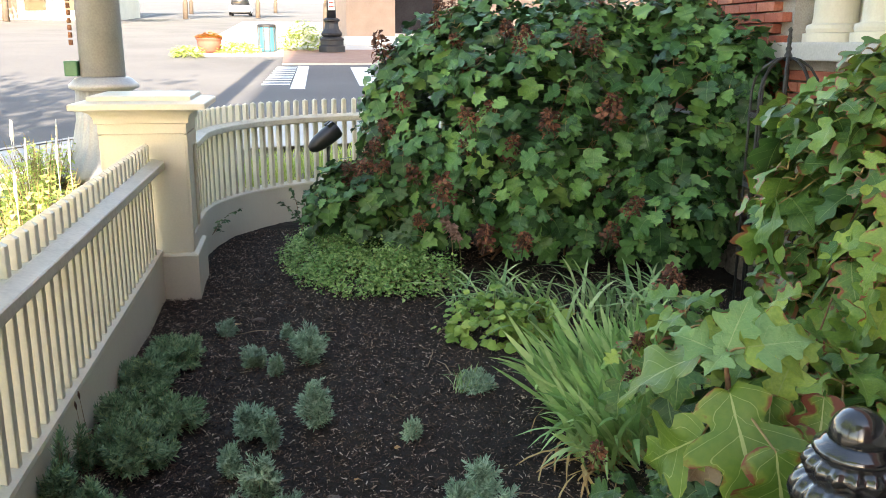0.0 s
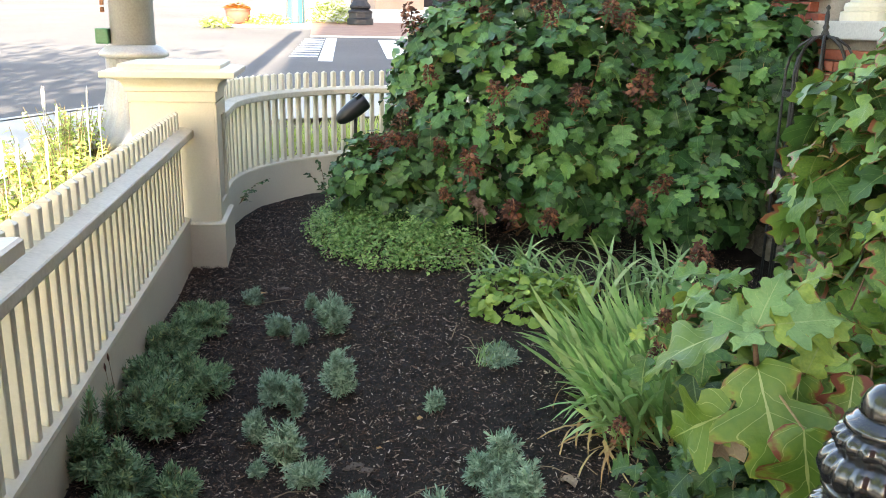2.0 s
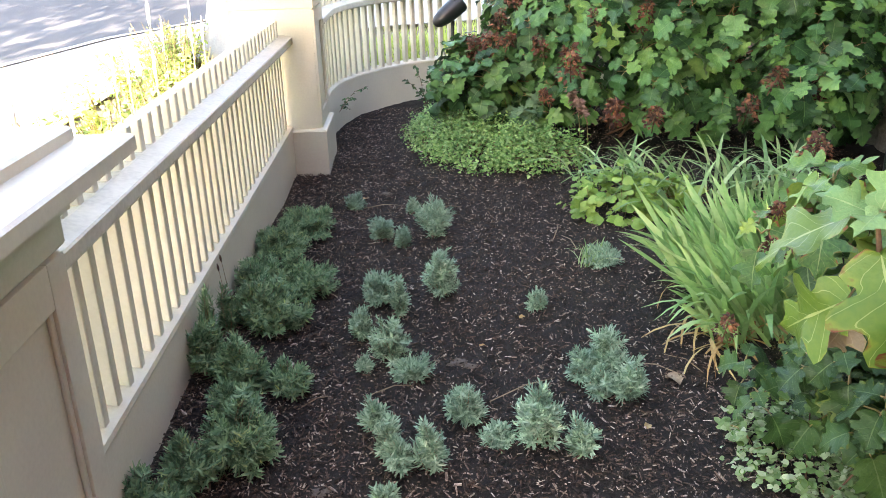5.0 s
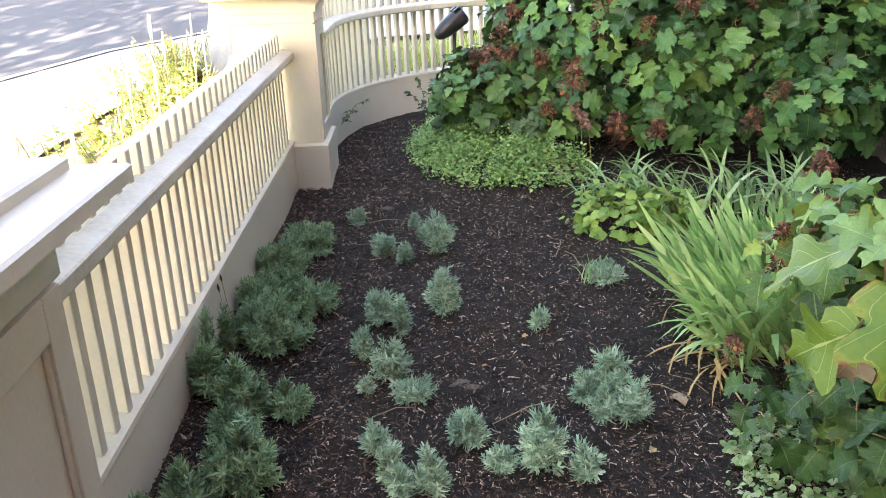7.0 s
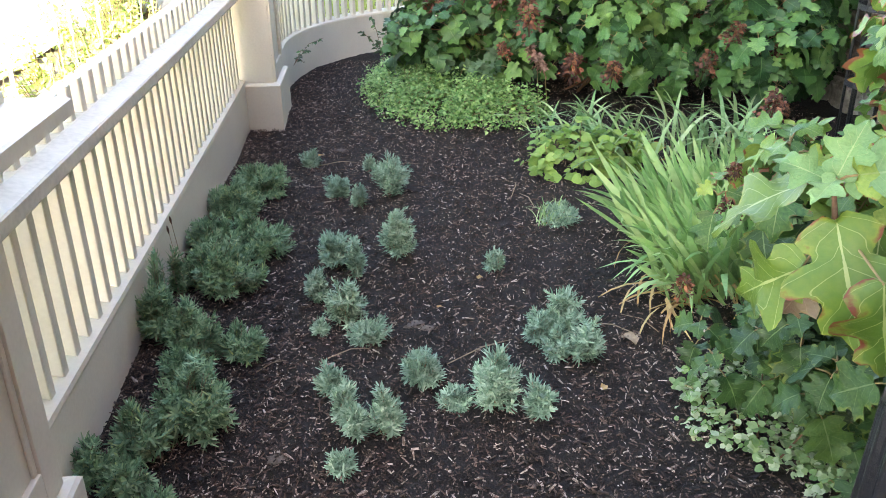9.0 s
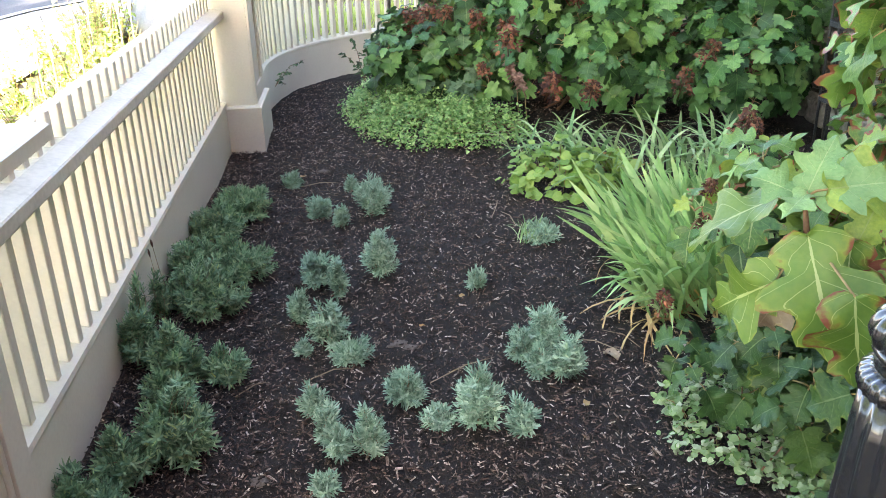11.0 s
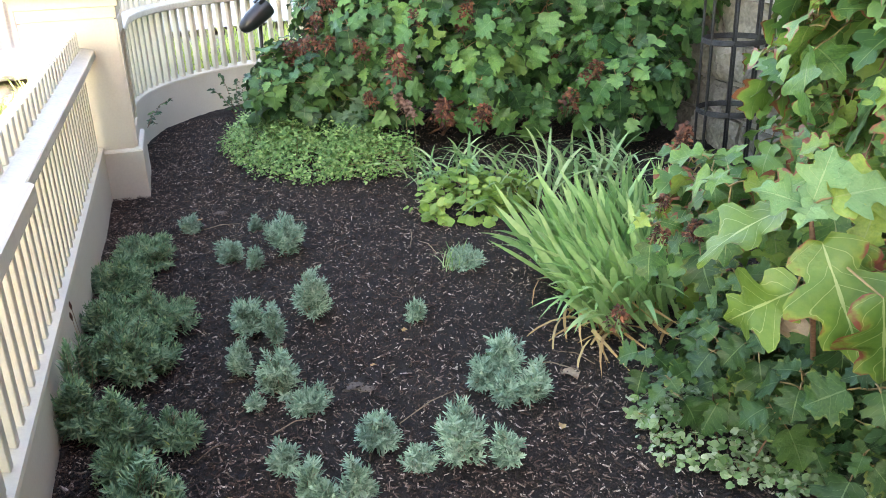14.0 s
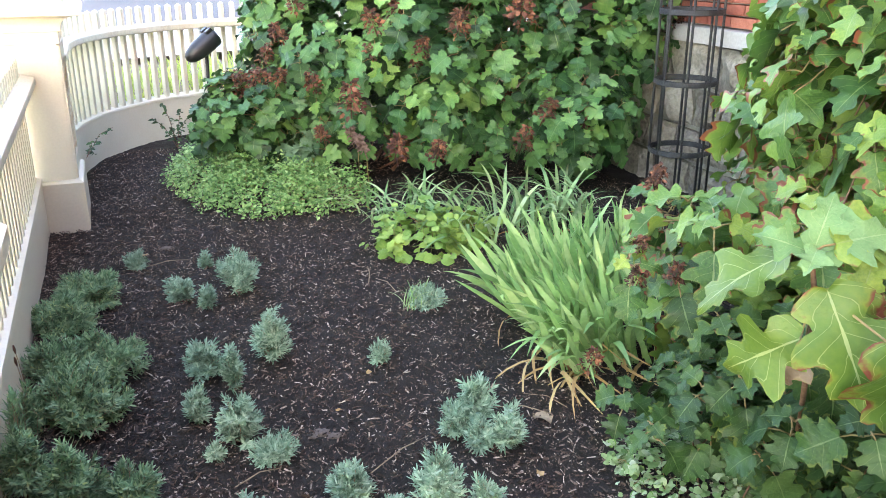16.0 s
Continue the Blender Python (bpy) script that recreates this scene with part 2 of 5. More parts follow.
POLE = rough_surface("aluminium_pole", [(0.3, (0.30, 0.295, 0.285)), (0.7, (0.46, 0.45, 0.43))], 4, 60, 0.1, 0.45, 0.3)
TAN_WALL = rough_surface("tan_brick_far", [(0.3, (0.30, 0.21, 0.16)), (0.7, (0.40, 0.29, 0.23))], 3, 40, 0.3, 0.85)
DARK_GLASS = rough_surface("dark_window_glass", [(0.3, (0.012, 0.013, 0.015)), (0.7, (0.03, 0.032, 0.035))], 1, 20, 0.02, 0.08)
TERRACOTTA = rough_surface("terracotta", [(0.3, (0.20, 0.05, 0.035)), (0.7, (0.30, 0.09, 0.06))], 4, 40, 0.2, 0.7)
TEAL = rough_surface("teal_panel", [(0.3, (0.02, 0.16, 0.24)), (0.7, (0.04, 0.24, 0.33))], 4, 40, 0.1, 0.5)
BRICK_PAVE = rough_surface("brick_paving", [(0.3, (0.27, 0.16, 0.12)), (0.7, (0.40, 0.26, 0.20))], 3, 50, 0.4, 0.85, vary=0.3)
GREEN_BOX = rough_surface("green_enamel", [(0.3, (0.03, 0.13, 0.06)), (0.7, (0.06, 0.20, 0.10))], 6, 60, 0.1, 0.45)
RUST = rough_surface("rusty_strap", [(0.3, (0.16, 0.06, 0.03)), (0.7, (0.34, 0.16, 0.09))], 10, 80, 0.4, 0.8)
WHITE = rough_surface("white_enamel", [(0.3, (0.7, 0.7, 0.68)), (0.7, (0.82, 0.82, 0.8))], 4, 50, 0.1, 0.5)
RED = rough_surface("red_print", [(0.3, (0.5, 0.04, 0.03)), (0.7, (0.6, 0.07, 0.05))], 4, 50, 0.05, 0.5)
ARTEMISIA = leaf_material("grey_green_leaf", [(0.0, (0.06, 0.13, 0.065)), (0.5, (0.12, 0.22, 0.12)), (1.0, (0.21, 0.32, 0.19))], (0.3, 0.36, 0.28), 0.3, glow=0.15, rough=0.6)
MAUVE = rough_surface("mauve_bloom", [(0.3, (0.15, 0.085, 0.075)), (0.7, (0.36, 0.25, 0.21))], 30, 90, 0.2, 0.8)
BARK = rough_surface("tree_bark", [(0.3, (0.06, 0.045, 0.035)), (0.7, (0.16, 0.12, 0.09))], 6, 30, 0.8, 0.9)


# ---------- building blocks ----------
def thing(name, label, category, at=(0, 0, 0), group="", kind=""):
    ob = new(name)
    ob.location = at
    ob.empty_display_size = 0.05
    return tagged(ob, label, category, group, kind)


def raw(name, verts, faces, material, parent=None, smooth=False, uvs=None, label=""):
    me = bpy.data.meshes.new(name)
    me.from_pydata([tuple(v) for v in verts], [], [tuple(f) for f in faces])
    if uvs is not None:
        lay = me.uv_layers.new(name="UVMap")
        idx = np.empty(len(me.loops), dtype=np.int32)
        me.loops.foreach_get("vertex_index", idx)
        lay.data.foreach_set("uv", np.asarray(uvs, dtype=np.float32)[idx].ravel())
    me.materials.append(material)
    if smooth:
        me.polygons.foreach_set("use_smooth", [True] * len(me.polygons))
    me.update()
    ob = new(name, me)
    if parent is not None:
        ob.parent = parent
        ob.location = -Vector(parent.location) if parent.parent is None else (0, 0, 0)
    if label:
        tagged(ob, label)
    return ob


def part(name, bm, material, parent=None, label="", smooth=False):
    """Links a bmesh, in world places, as one mesh under its thing."""
    bmesh.ops.recalc_face_normals(bm, faces=bm.faces)
    me = bpy.data.meshes.new(name)
    bm.to_mesh(me)
    bm.free()
    me.materials.append(material)
    if smooth:
        me.polygons.foreach_set("use_smooth", [True] * len(me.polygons))
    ob = new(name, me)
    if parent is not None:
        ob.parent = parent
        ob.location = -Vector(parent.location) if parent.parent is None else (0, 0, 0)
    if label:
        tagged(ob, label)
    return ob


def piece(name, mesh, m, parent):
    """One more object on a shared mesh, at the world pose m."""
    ob = new(name, mesh)
    ob.parent = parent
    ob.matrix_basis = Matrix.Translation(-Vector(parent.location)) @ m if parent.parent is None else m
    return ob


def box(bm, lo, hi, bevel=0.0):
    r = bmesh.ops.create_cube(bm, size=1)
    c, s = [(a + b) / 2 for a, b in zip(lo, hi)], [b - a for a, b in zip(lo, hi)]
    for v in r["verts"]:
        v.co = Vector((v.co.x * s[0] + c[0], v.co.y * s[1] + c[1], v.co.z * s[2] + c[2]))
    if bevel:
        es = {e for v in r["verts"] for e in v.link_edges}
        bmesh.ops.bevel(bm, geom=list(es), offset=bevel, segments=2, affect='EDGES', profile=0.6)
    return bm


def boxed(lo, hi, bevel=0.0):
    return box(bmesh.new(), lo, hi, bevel)


def square_loft(cx, cy, profile, bevel=0.004):
    """A solid of square plan whose half width changes with height."""
    bm = bmesh.new()
    rings = []
    for h, z in profile:
        rings.append([bm.verts.new((cx + a * h, cy + b * h, z)) for a, b in ((-1, -1), (1, -1), (1, 1), (-1, 1))])
    for a, b in zip(rings, rings[1:]):
        for i in range(4):
            bm.faces.new((a[i], a[(i + 1) % 4], b[(i + 1) % 4], b[i]))
    bm.faces.new(rings[0][::-1])
    bm.faces.new(rings[-1])
    if bevel:
        es = [e for e in bm.edges if abs(e.verts[0].co.z - e.verts[1].co.z) > 1e-5 or e.calc_length() > 0.05]
        es = [e for e in es if len(e.link_faces) == 2 and e.calc_face_angle(0) > 0.35]
        bmesh.ops.bevel(bm, geom=es, offset=bevel, segments=2, affect='EDGES')
    return bm


def lathe(at, profile, seg=24, flute=0, depth=0.0):
    """A turned solid, upright at a place; flute: number of flutes cut to a depth."""
    bm = bmesh.new()
    rings = []
    for r, z in profile:
        ring = []
        for i in range(seg):
            a = 2 * math.pi * i / seg
            rr = r - (depth * (0.5 + 0.5 * math.cos(flute * a)) if flute else 0)
            ring.append(bm.verts.new((at[0] + rr * math.cos(a), at[1] + rr * math.sin(a), at[2] + z)))
        rings.append(ring)
    for a, b in zip(rings, rings[1:]):
        for i in range(seg):
            bm.faces.new((a[i], a[(i + 1) % seg], b[(i + 1) % seg], b[i]))
    bm.faces.new(rings[0][::-1])
    bm.faces.new(rings[-1])
    return bm


def tube_data(points, radii, seg=6):
    """Vertices and faces of a tapered round bar along points."""
    pts = [Vector(p) for p in points]
    vs, fs = [], []
    for i, p in enumerate(pts):
        way = (pts[min(i + 1, len(pts) - 1)] - pts[max(i - 1, 0)]).normalized()
        side = way.cross(Vector((0, 0, 1)) if abs(way.z) < 0.9 else Vector((1, 0, 0))).normalized()
        up = side.cross(way)
        r = radii[i] if isinstance(radii, (list, tuple)) else radii
        for k in range(seg):
            a = 2 * math.pi * k / seg
            vs.append(p + side * (r * math.cos(a)) + up * (r * math.sin(a)))
    for i in range(len(pts) - 1):
        for k in range(seg):
            a, b = i * seg + k, i * seg + (k + 1) % seg
            fs.append((a, b, b + seg, a + seg))
    fs.append(tuple(range(seg))[::-1])
    fs.append(tuple(range((len(pts) - 1) * seg, len(pts) * seg)))
    return vs, fs


class Heap:
    """Gathers many small shapes into one mesh."""
    def __init__(self):
        self.v, self.f, self.uv, self.n = [], [], [], 0

    def add(self, verts, faces, uvs=None):
        verts = np.asarray([tuple(v) for v in verts], dtype=float) if not isinstance(verts, np.ndarray) else verts
        self.v.append(verts)
        self.f.extend(tuple(i + self.n for i in f) for f in faces)
        self.uv.append(np.asarray(uvs) if uvs is not None else np.zeros((len(verts), 2)))
        self.n += len(verts)

    def made(self, name, material, parent=None, smooth=False, label=""):
        return raw(name, np.concatenate(self.v), self.f, material, parent, smooth, np.concatenate(self.uv), label)


OAK_OUTLINE = [(0.0, 0.0, 0.0), (0.17, -0.05, 0.0), (0.33, 0.02, 0.04), (0.29, 0.12, 0.09), (0.43, 0.21, 0.14), (0.30, 0.28, 0.2), (0.25, 0.35, 0.25),
               (0.47, 0.42, 0.32), (0.53, 0.55, 0.40), (0.37, 0.55, 0.46), (0.22, 0.59, 0.52), (0.31, 0.70, 0.6), (0.29, 0.80, 0.68), (0.16, 0.80, 0.76), (0.10, 0.87, 0.85), (0.0, 1.0, 1.0)]
OAK_OUTLINE = [(x * 0.92, y, q) for x, y, q in OAK_OUTLINE]
BROAD_OUTLINE = [(0.0, 0.0, 0.0), (0.10, -0.06, 0.0), (0.24, -0.04, 0.03), (0.40, 0.03, 0.09), (0.37, 0.12, 0.13), (0.48, 0.18, 0.18), (0.36, 0.26, 0.23), (0.34, 0.32, 0.28), (0.46, 0.36, 0.33),
                 (0.60, 0.43, 0.39), (0.53, 0.50, 0.44), (0.55, 0.60, 0.5), (0.38, 0.58, 0.53), (0.30, 0.62, 0.57), (0.36, 0.71, 0.63), (0.33, 0.80, 0.7), (0.19, 0.80, 0.76), (0.10, 0.89, 0.87), (0.0, 1.0, 1.0)]
LOBED_OUTLINE = [(0.0, 0.0, 0.0), (0.10, -0.05, 0.0), (0.20, -0.03, 0.03), (0.31, 0.03, 0.08), (0.38, 0.11, 0.13), (0.34, 0.18, 0.17), (0.26, 0.23, 0.21), (0.24, 0.28, 0.25), (0.33, 0.31, 0.3), (0.45, 0.36, 0.35), (0.54, 0.44, 0.41), (0.56, 0.53, 0.46),
                 (0.47, 0.55, 0.5), (0.36, 0.56, 0.53), (0.25, 0.60, 0.57), (0.23, 0.66, 0.62), (0.30, 0.72, 0.67), (0.32, 0.80, 0.73), (0.24, 0.83, 0.78), (0.15, 0.84, 0.82), (0.11, 0.89, 0.88), (0.06, 0.96, 0.95), (0.0, 1.0, 1.0)]
ROUND_OUTLINE = [(0.0, 0.05, 0.05), (0.22, -0.06, 0.1), (0.40, 0.05, 0.2), (0.44, 0.2, 0.3), (0.52, 0.30, 0.4), (0.46, 0.48, 0.5), (0.48, 0.62, 0.6), (0.34, 0.74, 0.72), (0.26, 0.86, 0.84), (0.0, 0.98, 0.98)]
OVAL_OUTLINE = [(0.0, 0.0, 0.0), (0.2, 0.12, 0.15), (0.3, 0.38, 0.4), (0.24, 0.68, 0.7), (0.0, 1.0, 1.0)]


def leaf_shape(outline, fold=0.25, droop=0.35, wave=0.06, seed=0, rows=2):
    """A blade 1 long, from its stalk along +y, with its upper side to +z: vertices, faces, uvs."""
    rng = random.Random(seed)
    ph, twist = rng.uniform(0, 6.3), rng.uniform(-0.25, 0.25)
    vs, fs, uvs = [], [], []
    k = len(outline)

    def bent(x, y, m):
        z = fold * abs(x) - droop * y * y + wave * m * math.sin(9 * y + ph + (2 if x > 0 else 0)) - 0.25 * x * x + twist * x * y
        return (x, y * (1 - 0.12 * droop), z)

    for x, y, s in outline:
        vs.append(bent(0, s, 0))
        uvs.append((s, 0.5))
    for sign in (-1, 1):
        start = len(vs)
        for r in range(1, rows + 1):
            q = r / rows
            for i, (x, y, s) in enumerate(outline):
                jx = x * (1 + rng.uniform(-0.07, 0.07)) if r == rows else x
                jy = y + (rng.uniform(-0.015, 0.015) if r == rows and 0 < i < k - 1 else 0)
                vs.append(bent(sign * jx * q, s + (jy - s) * q, q))
                uvs.append((s + (jy - s) * q * 0.6, 0.5 + 0.5 * sign * q))
        for r in range(rows):
            a0 = 0 if r == 0 else start + (r - 1) * k
            b0 = start + r * k
            for i in range(k - 1):
                q = (a0 + i, a0 + i + 1, b0 + i + 1, b0 + i)
                fs.append(q if sign < 0 else q[::-1])
    return np.array(vs), fs, np.array(uvs)


def shape_mesh(name, shape, material):
    me = bpy.data.meshes.new(name)
    v, f, uv = shape
    me.from_pydata([tuple(p) for p in v], [], f)
    lay = me.uv_layers.new(name="UVMap")
    idx = np.empty(len(me.loops), dtype=np.int32)
    me.loops.foreach_get("vertex_index", idx)
    lay.data.foreach_set("uv", np.asarray(uv, dtype=np.float32)[idx].ravel())
    me.materials.append(material)
    me.polygons.foreach_set("use_smooth", [True] * len(me.polygons))
    return me


def leaf_pose(at, out, up, size):
    """Stalk end at a place, blade towards out, upper side towards up."""
    y = Vector(out).normalized()
    x = y.cross(Vector(up))
    x = x.normalized() if x.length > 1e-4 else Vector((1, 0, 0))
    z = x.cross(y)
    m = Matrix((x, y, z)).transposed().to_4x4()
    return Matrix.Translation(at) @ m @ Matrix.Diagonal((size, size, size, 1))


def moved(shape, m):
    a = np.array(m)
    v, f, uv = shape
    return v @ a[:3, :3].T + a[:3, 3], f, uv

# ---------- ground, pavement, road ----------
def street_height(y):
    return 0.16 + 0.052 * max(0.0, y - 4.0) if y > 4 else 0.16 + 0.01 * (y - 4)


ARC_X, ARC_Y, ARC_R = 0.955, 6.15, 1.62


def bed_side(x, y):
    """Metres outside the planting bed's fence (negative inside)."""
    d = -0.87 - x
    if y > ARC_Y:
        far = math.hypot(x - ARC_X, y - ARC_Y) - ARC_R if x < ARC_X else y - ARC_Y - ARC_R
        d = far
    return d


def bed_height(x, y):
    h = 0.018 * noise.noise((x * 2.1, y * 2.1, 3)) + 0.010 * noise.noise((x * 9, y * 9, 5)) + 0.006 * noise.noise((x * 22, y * 22, 8))
    near = max(0.0, 1 - (x + 0.83) / 0.3) * min(1.0, max(0.0, (4.6 - y) / 1.5))
    return h + 0.07 * min(1.0, near)


def grid_object(name, xs, ys, height, material, label, keep=None):
    vs = [(x, y, height(x, y)) for y in ys for x in xs]
    w = len(xs)
    fs = [(j * w + i, j * w + i + 1, (j + 1) * w + i + 1, (j + 1) * w + i) for j in range(len(ys) - 1) for i in range(w - 1)
          if keep is None or keep((xs[i] + xs[i + 1]) / 2, (ys[j] + ys[j + 1]) / 2)]
    ob = raw(name, vs, fs, material, smooth=True)
    return tagged(ob, label, name, kind="structure")


def steps(*spans):
    out = []
    for a, b, s in spans:
        out += list(np.arange(a, b, s))
    return out + [spans[-1][1]]


def ground_height(x, y):
    d = bed_side(x, y)
    s = min(1.0, max(0.0, (d - 0.02) / 0.12))
    inside, verge = -0.12, street_height(y) - (0.04 if x > -2.7 and y < 9.2 else 0.30)
    return inside + s * (verge - inside) if d < 0.2 else verge


grid_object("ground", steps((-3000, -40, 740), (-40, -4, 4), (-4, 4, 0.12), (4, 40, 4), (40, 3000, 740)), steps((-60, -4, 7), (-4, 9, 0.12), (9, 60, 3), (60, 300, 40)),
            ground_height, SOIL, "bare brown earth under the street and the planting")
grid_object("planting_bed", steps((-0.86, 3.0, 0.028)), steps((-1.5, 7.8, 0.028)), bed_height, MULCH, "flower bed covered in dark brown shredded bark mulch",
            keep=lambda x, y: bed_side(x, y) < 0.03)

KERB = [(-4.4, -12), (-4.35, 3), (-4.2, 6.3), (-3.86, 7.9), (-3.3, 9.2), (-2.4, 10.3), (-1.0, 11.2), (1.0, 11.6), (9.0, 11.8)]


def kerb_x(y):
    for (xa, ya), (xb, yb) in zip(KERB, KERB[1:]):
        if ya <= y <= yb:
            return xa + (xb - xa) * (y - ya) / (yb - ya)
    return 99 if y > KERB[-1][1] else KERB[0][0]


def strip_between(name, inner, outer, lift_in, lift_out, material, label, category):
    vs, fs = [], []
    for (xa, ya), (xb, yb) in zip(inner, outer):
        vs += [(xa, ya, street_height(ya) + lift_in), (xb, yb, street_height(yb) + lift_out)]
    for i in range(len(inner) - 1):
        fs.append((2 * i, 2 * i + 2, 2 * i + 3, 2 * i + 1))
    return tagged(raw(name, vs, fs, material), label, category, kind="structure")


fine_kerb = []
for (xa, ya), (xb, yb) in zip(KERB, KERB[1:]):
    for i in range(8):
        fine_kerb.append((xa + (xb - xa) * i / 8, ya + (yb - ya) * i / 8))
fine_kerb.append(KERB[-1])


def inward(p, d):
    """A point moved from the kerb towards the corner garden."""
    way = Vector((1.5 - p[0], 3.0 - p[1] if p[1] > 3 else 0, 0)).normalized()
    return (p[0] + way.x * d, p[1] + way.y * d)


pave_in = [inward(p, 2.0) for p in fine_kerb]
strip_between("pavement", [inward(p, 0.16) for p in fine_kerb], pave_in, 0.0, 0.0, CONCRETE, "sunlit pale concrete pavement round the corner", "pavement")
kerb_bm = bmesh.new()
rows_k = []
for p in fine_kerb:
    q, z = inward(p, 0.16), street_height(p[1])
    o = inward(p, -0.45)
    rows_k.append([kerb_bm.verts.new((o[0], o[1], z - 0.15)), kerb_bm.verts.new((p[0], p[1], z - 0.01)), kerb_bm.verts.new((p[0] + (q[0] - p[0]) * 0.12, p[1] + (q[1] - p[1]) * 0.12, z + 0.004)), kerb_bm.verts.new((q[0], q[1], z + 0.004))])
for a, b in zip(rows_k, rows_k[1:]):
    for i in range(3):
        kerb_bm.faces.new((a[i], b[i], b[i + 1], a[i + 1]))
tagged(part("kerb", kerb_bm, CONCRETE), "pale concrete kerb along the street corner", "kerb", kind="structure")
grid_object("road", steps((-60, -12, 6), (-12, 30, 0.7)), steps((-14, 30, 0.7), (30, 240, 6)), lambda x, y: street_height(y) - 0.13, ASPHALT,
            "grey worn asphalt road in bright sun, mottled for tree shade", keep=lambda x, y: x < kerb_x(y) + 0.5 or y > 11.4)


def paint(name, corners, label):
    vs = [(x, y, street_height(y) - 0.124) for x, y in corners]
    return tagged(raw(name, vs, [(0, 1, 2, 3)], ROADPAINT), label, "road marking", group="crossing marks", kind="structure")


paint("road_marking", [(-0.06, 16.56), (0.22, 16.54), (0.42, 22.21), (0.15, 22.22)], "worn white line along a pedestrian crossing")
paint("road_marking", [(1.3, 17.13), (1.79, 17.11), (1.86, 21.82), (1.43, 21.83)], "worn white line along a pedestrian crossing")
for i in range(9):
    a, c = i / 9, (i + 0.55) / 9
    y0, y1 = 17.34 + 4.88 * a, 17.34 + 4.88 * c
    x0, x1 = -0.62 + 0.27 * a, -0.06 + 0.20 * a
    paint("road_marking", [(x0, y0), (x1, y0), (x1, y1), (x0, y1)], "white ladder bar of a pedestrian crossing")


# ---------- fence posts ----------
def fence_post(cx, cy, top, label):
    ob = thing("fence_post", label, "fence post", (cx, cy, 0), group="fence posts")
    part("plinth", square_loft(cx, cy, [(0.27, -0.1), (0.27, 0.272), (0.262, 0.28), (0.24, 0.285)]), CREAM, ob)
    neck = top - 0.19
    part("shaft", square_loft(cx, cy, [(0.232, 0.28), (0.232, neck)]), CREAM, ob)
    part("neck_band", square_loft(cx, cy, [(0.243, neck - 0.005), (0.246, neck), (0.246, neck + 0.055), (0.262, neck + 0.06), (0.262, neck + 0.075)]), CREAM, ob)
    cove = [(0.262, neck + 0.074)] + [(0.262 + 0.085 * (1 - math.cos(a)), neck + 0.078 + 0.06 * math.sin(a)) for a in np.linspace(0.1, 1.5, 7)]
    part("cove_moulding", square_loft(cx, cy, cove, 0), CREAM, ob)
    part("cap", square_loft(cx, cy, [(0.362, top - 0.05), (0.37, top - 0.046), (0.37, top - 0.018), (0.364, top - 0.012), (0.29, top)]), CREAM, ob)
    part("cap_top", square_loft(cx, cy, [(0.285, top - 0.004), (0.285, top + 0.02), (0.278, top + 0.026), (0.05, top + 0.04)]), CREAM, ob)
    for sx in (1, -1):
        x0, x1 = (cx + 0.232, cx + 0.247) if sx > 0 else (cx - 0.247, cx - 0.232)
        lo, hi = 0.29, neck - 0.012
        for name, ya, yb, za, zb in (("stile", cy - 0.23, cy - 0.15, lo, hi), ("stile", cy + 0.15, cy + 0.23, lo, hi), ("panel_rail", cy - 0.15, cy + 0.15, lo, lo + 0.09), ("panel_rail", cy - 0.15, cy + 0.15, hi - 0.09, hi)):
            part(name, boxed((x0, ya, za), (x1, yb, zb), 0.003), CREAM, ob)
        xb0, xb1 = (x0, x0 + 0.009) if sx > 0 else (x1 - 0.009, x1)
        for ya, yb in ((cy - 0.149, cy - 0.132), (cy + 0.132, cy + 0.149)):
            part("bead", boxed((xb0, ya, lo + 0.09), (xb1, yb, hi - 0.09), 0.004), CREAM, ob)
    return ob


fence_post(-0.87, 5.40, 1.195, "cream painted square wooden fence post with broad moulded cap")
fence_post(-0.955, 1.305, 1.09, "cream painted panelled fence post at the end of the straight fence")


# ---------- fences ----------
def picket_mesh(w, d, z0, z1):
    """Square picket with a low pyramid point; its middle stands on the origin."""
    bm = bmesh.new()
    a, b = w / 2, d / 2
    lo = [bm.verts.new((x, y, z0)) for x, y in ((-a, -b), (a, -b), (a, b), (-a, b))]
    hi = [bm.verts.new((x, y, z1 - 0.016)) for x, y in ((-a, -b), (a, -b), (a, b), (-a, b))]
    tip = bm.verts.new((0, 0, z1))
    for i in range(4):
        bm.faces.new((lo[i], lo[(i + 1) % 4], hi[(i + 1) % 4], hi[i]))
        bm.faces.new((hi[i], hi[(i + 1) % 4], tip))
    bm.faces.new(lo[::-1])
    es = [e for e in bm.edges if abs(e.verts[0].co.z - e.verts[1].co.z) > 0.2]
    bmesh.ops.bevel(bm, geom=es, offset=0.003, segments=1, affect='EDGES')
    bmesh.ops.recalc_face_normals(bm, faces=bm.faces)
    me = bpy.data.meshes.new("picket")
    bm.to_mesh(me)
    bm.free()
    me.materials.append(CREAM)
    return me


def swept(profile, line):
    """Sweeps a closed profile of (offset towards the bed, z) along a line of (x, y, inward x, inward y)."""
    bm = bmesh.new()
    rings = [[bm.verts.new((x + nx * o, y + ny * o, z)) for o, z in profile] for x, y, nx, ny in line]
    k = len(profile)
    for a, b in zip(rings, rings[1:]):
        for i in range(k):
            bm.faces.new((a[i], a[(i + 1) % k], b[(i + 1) % k], b[i]))
    bm.faces.new(rings[0][::-1])
    bm.faces.new(rings[-1])
    return bm


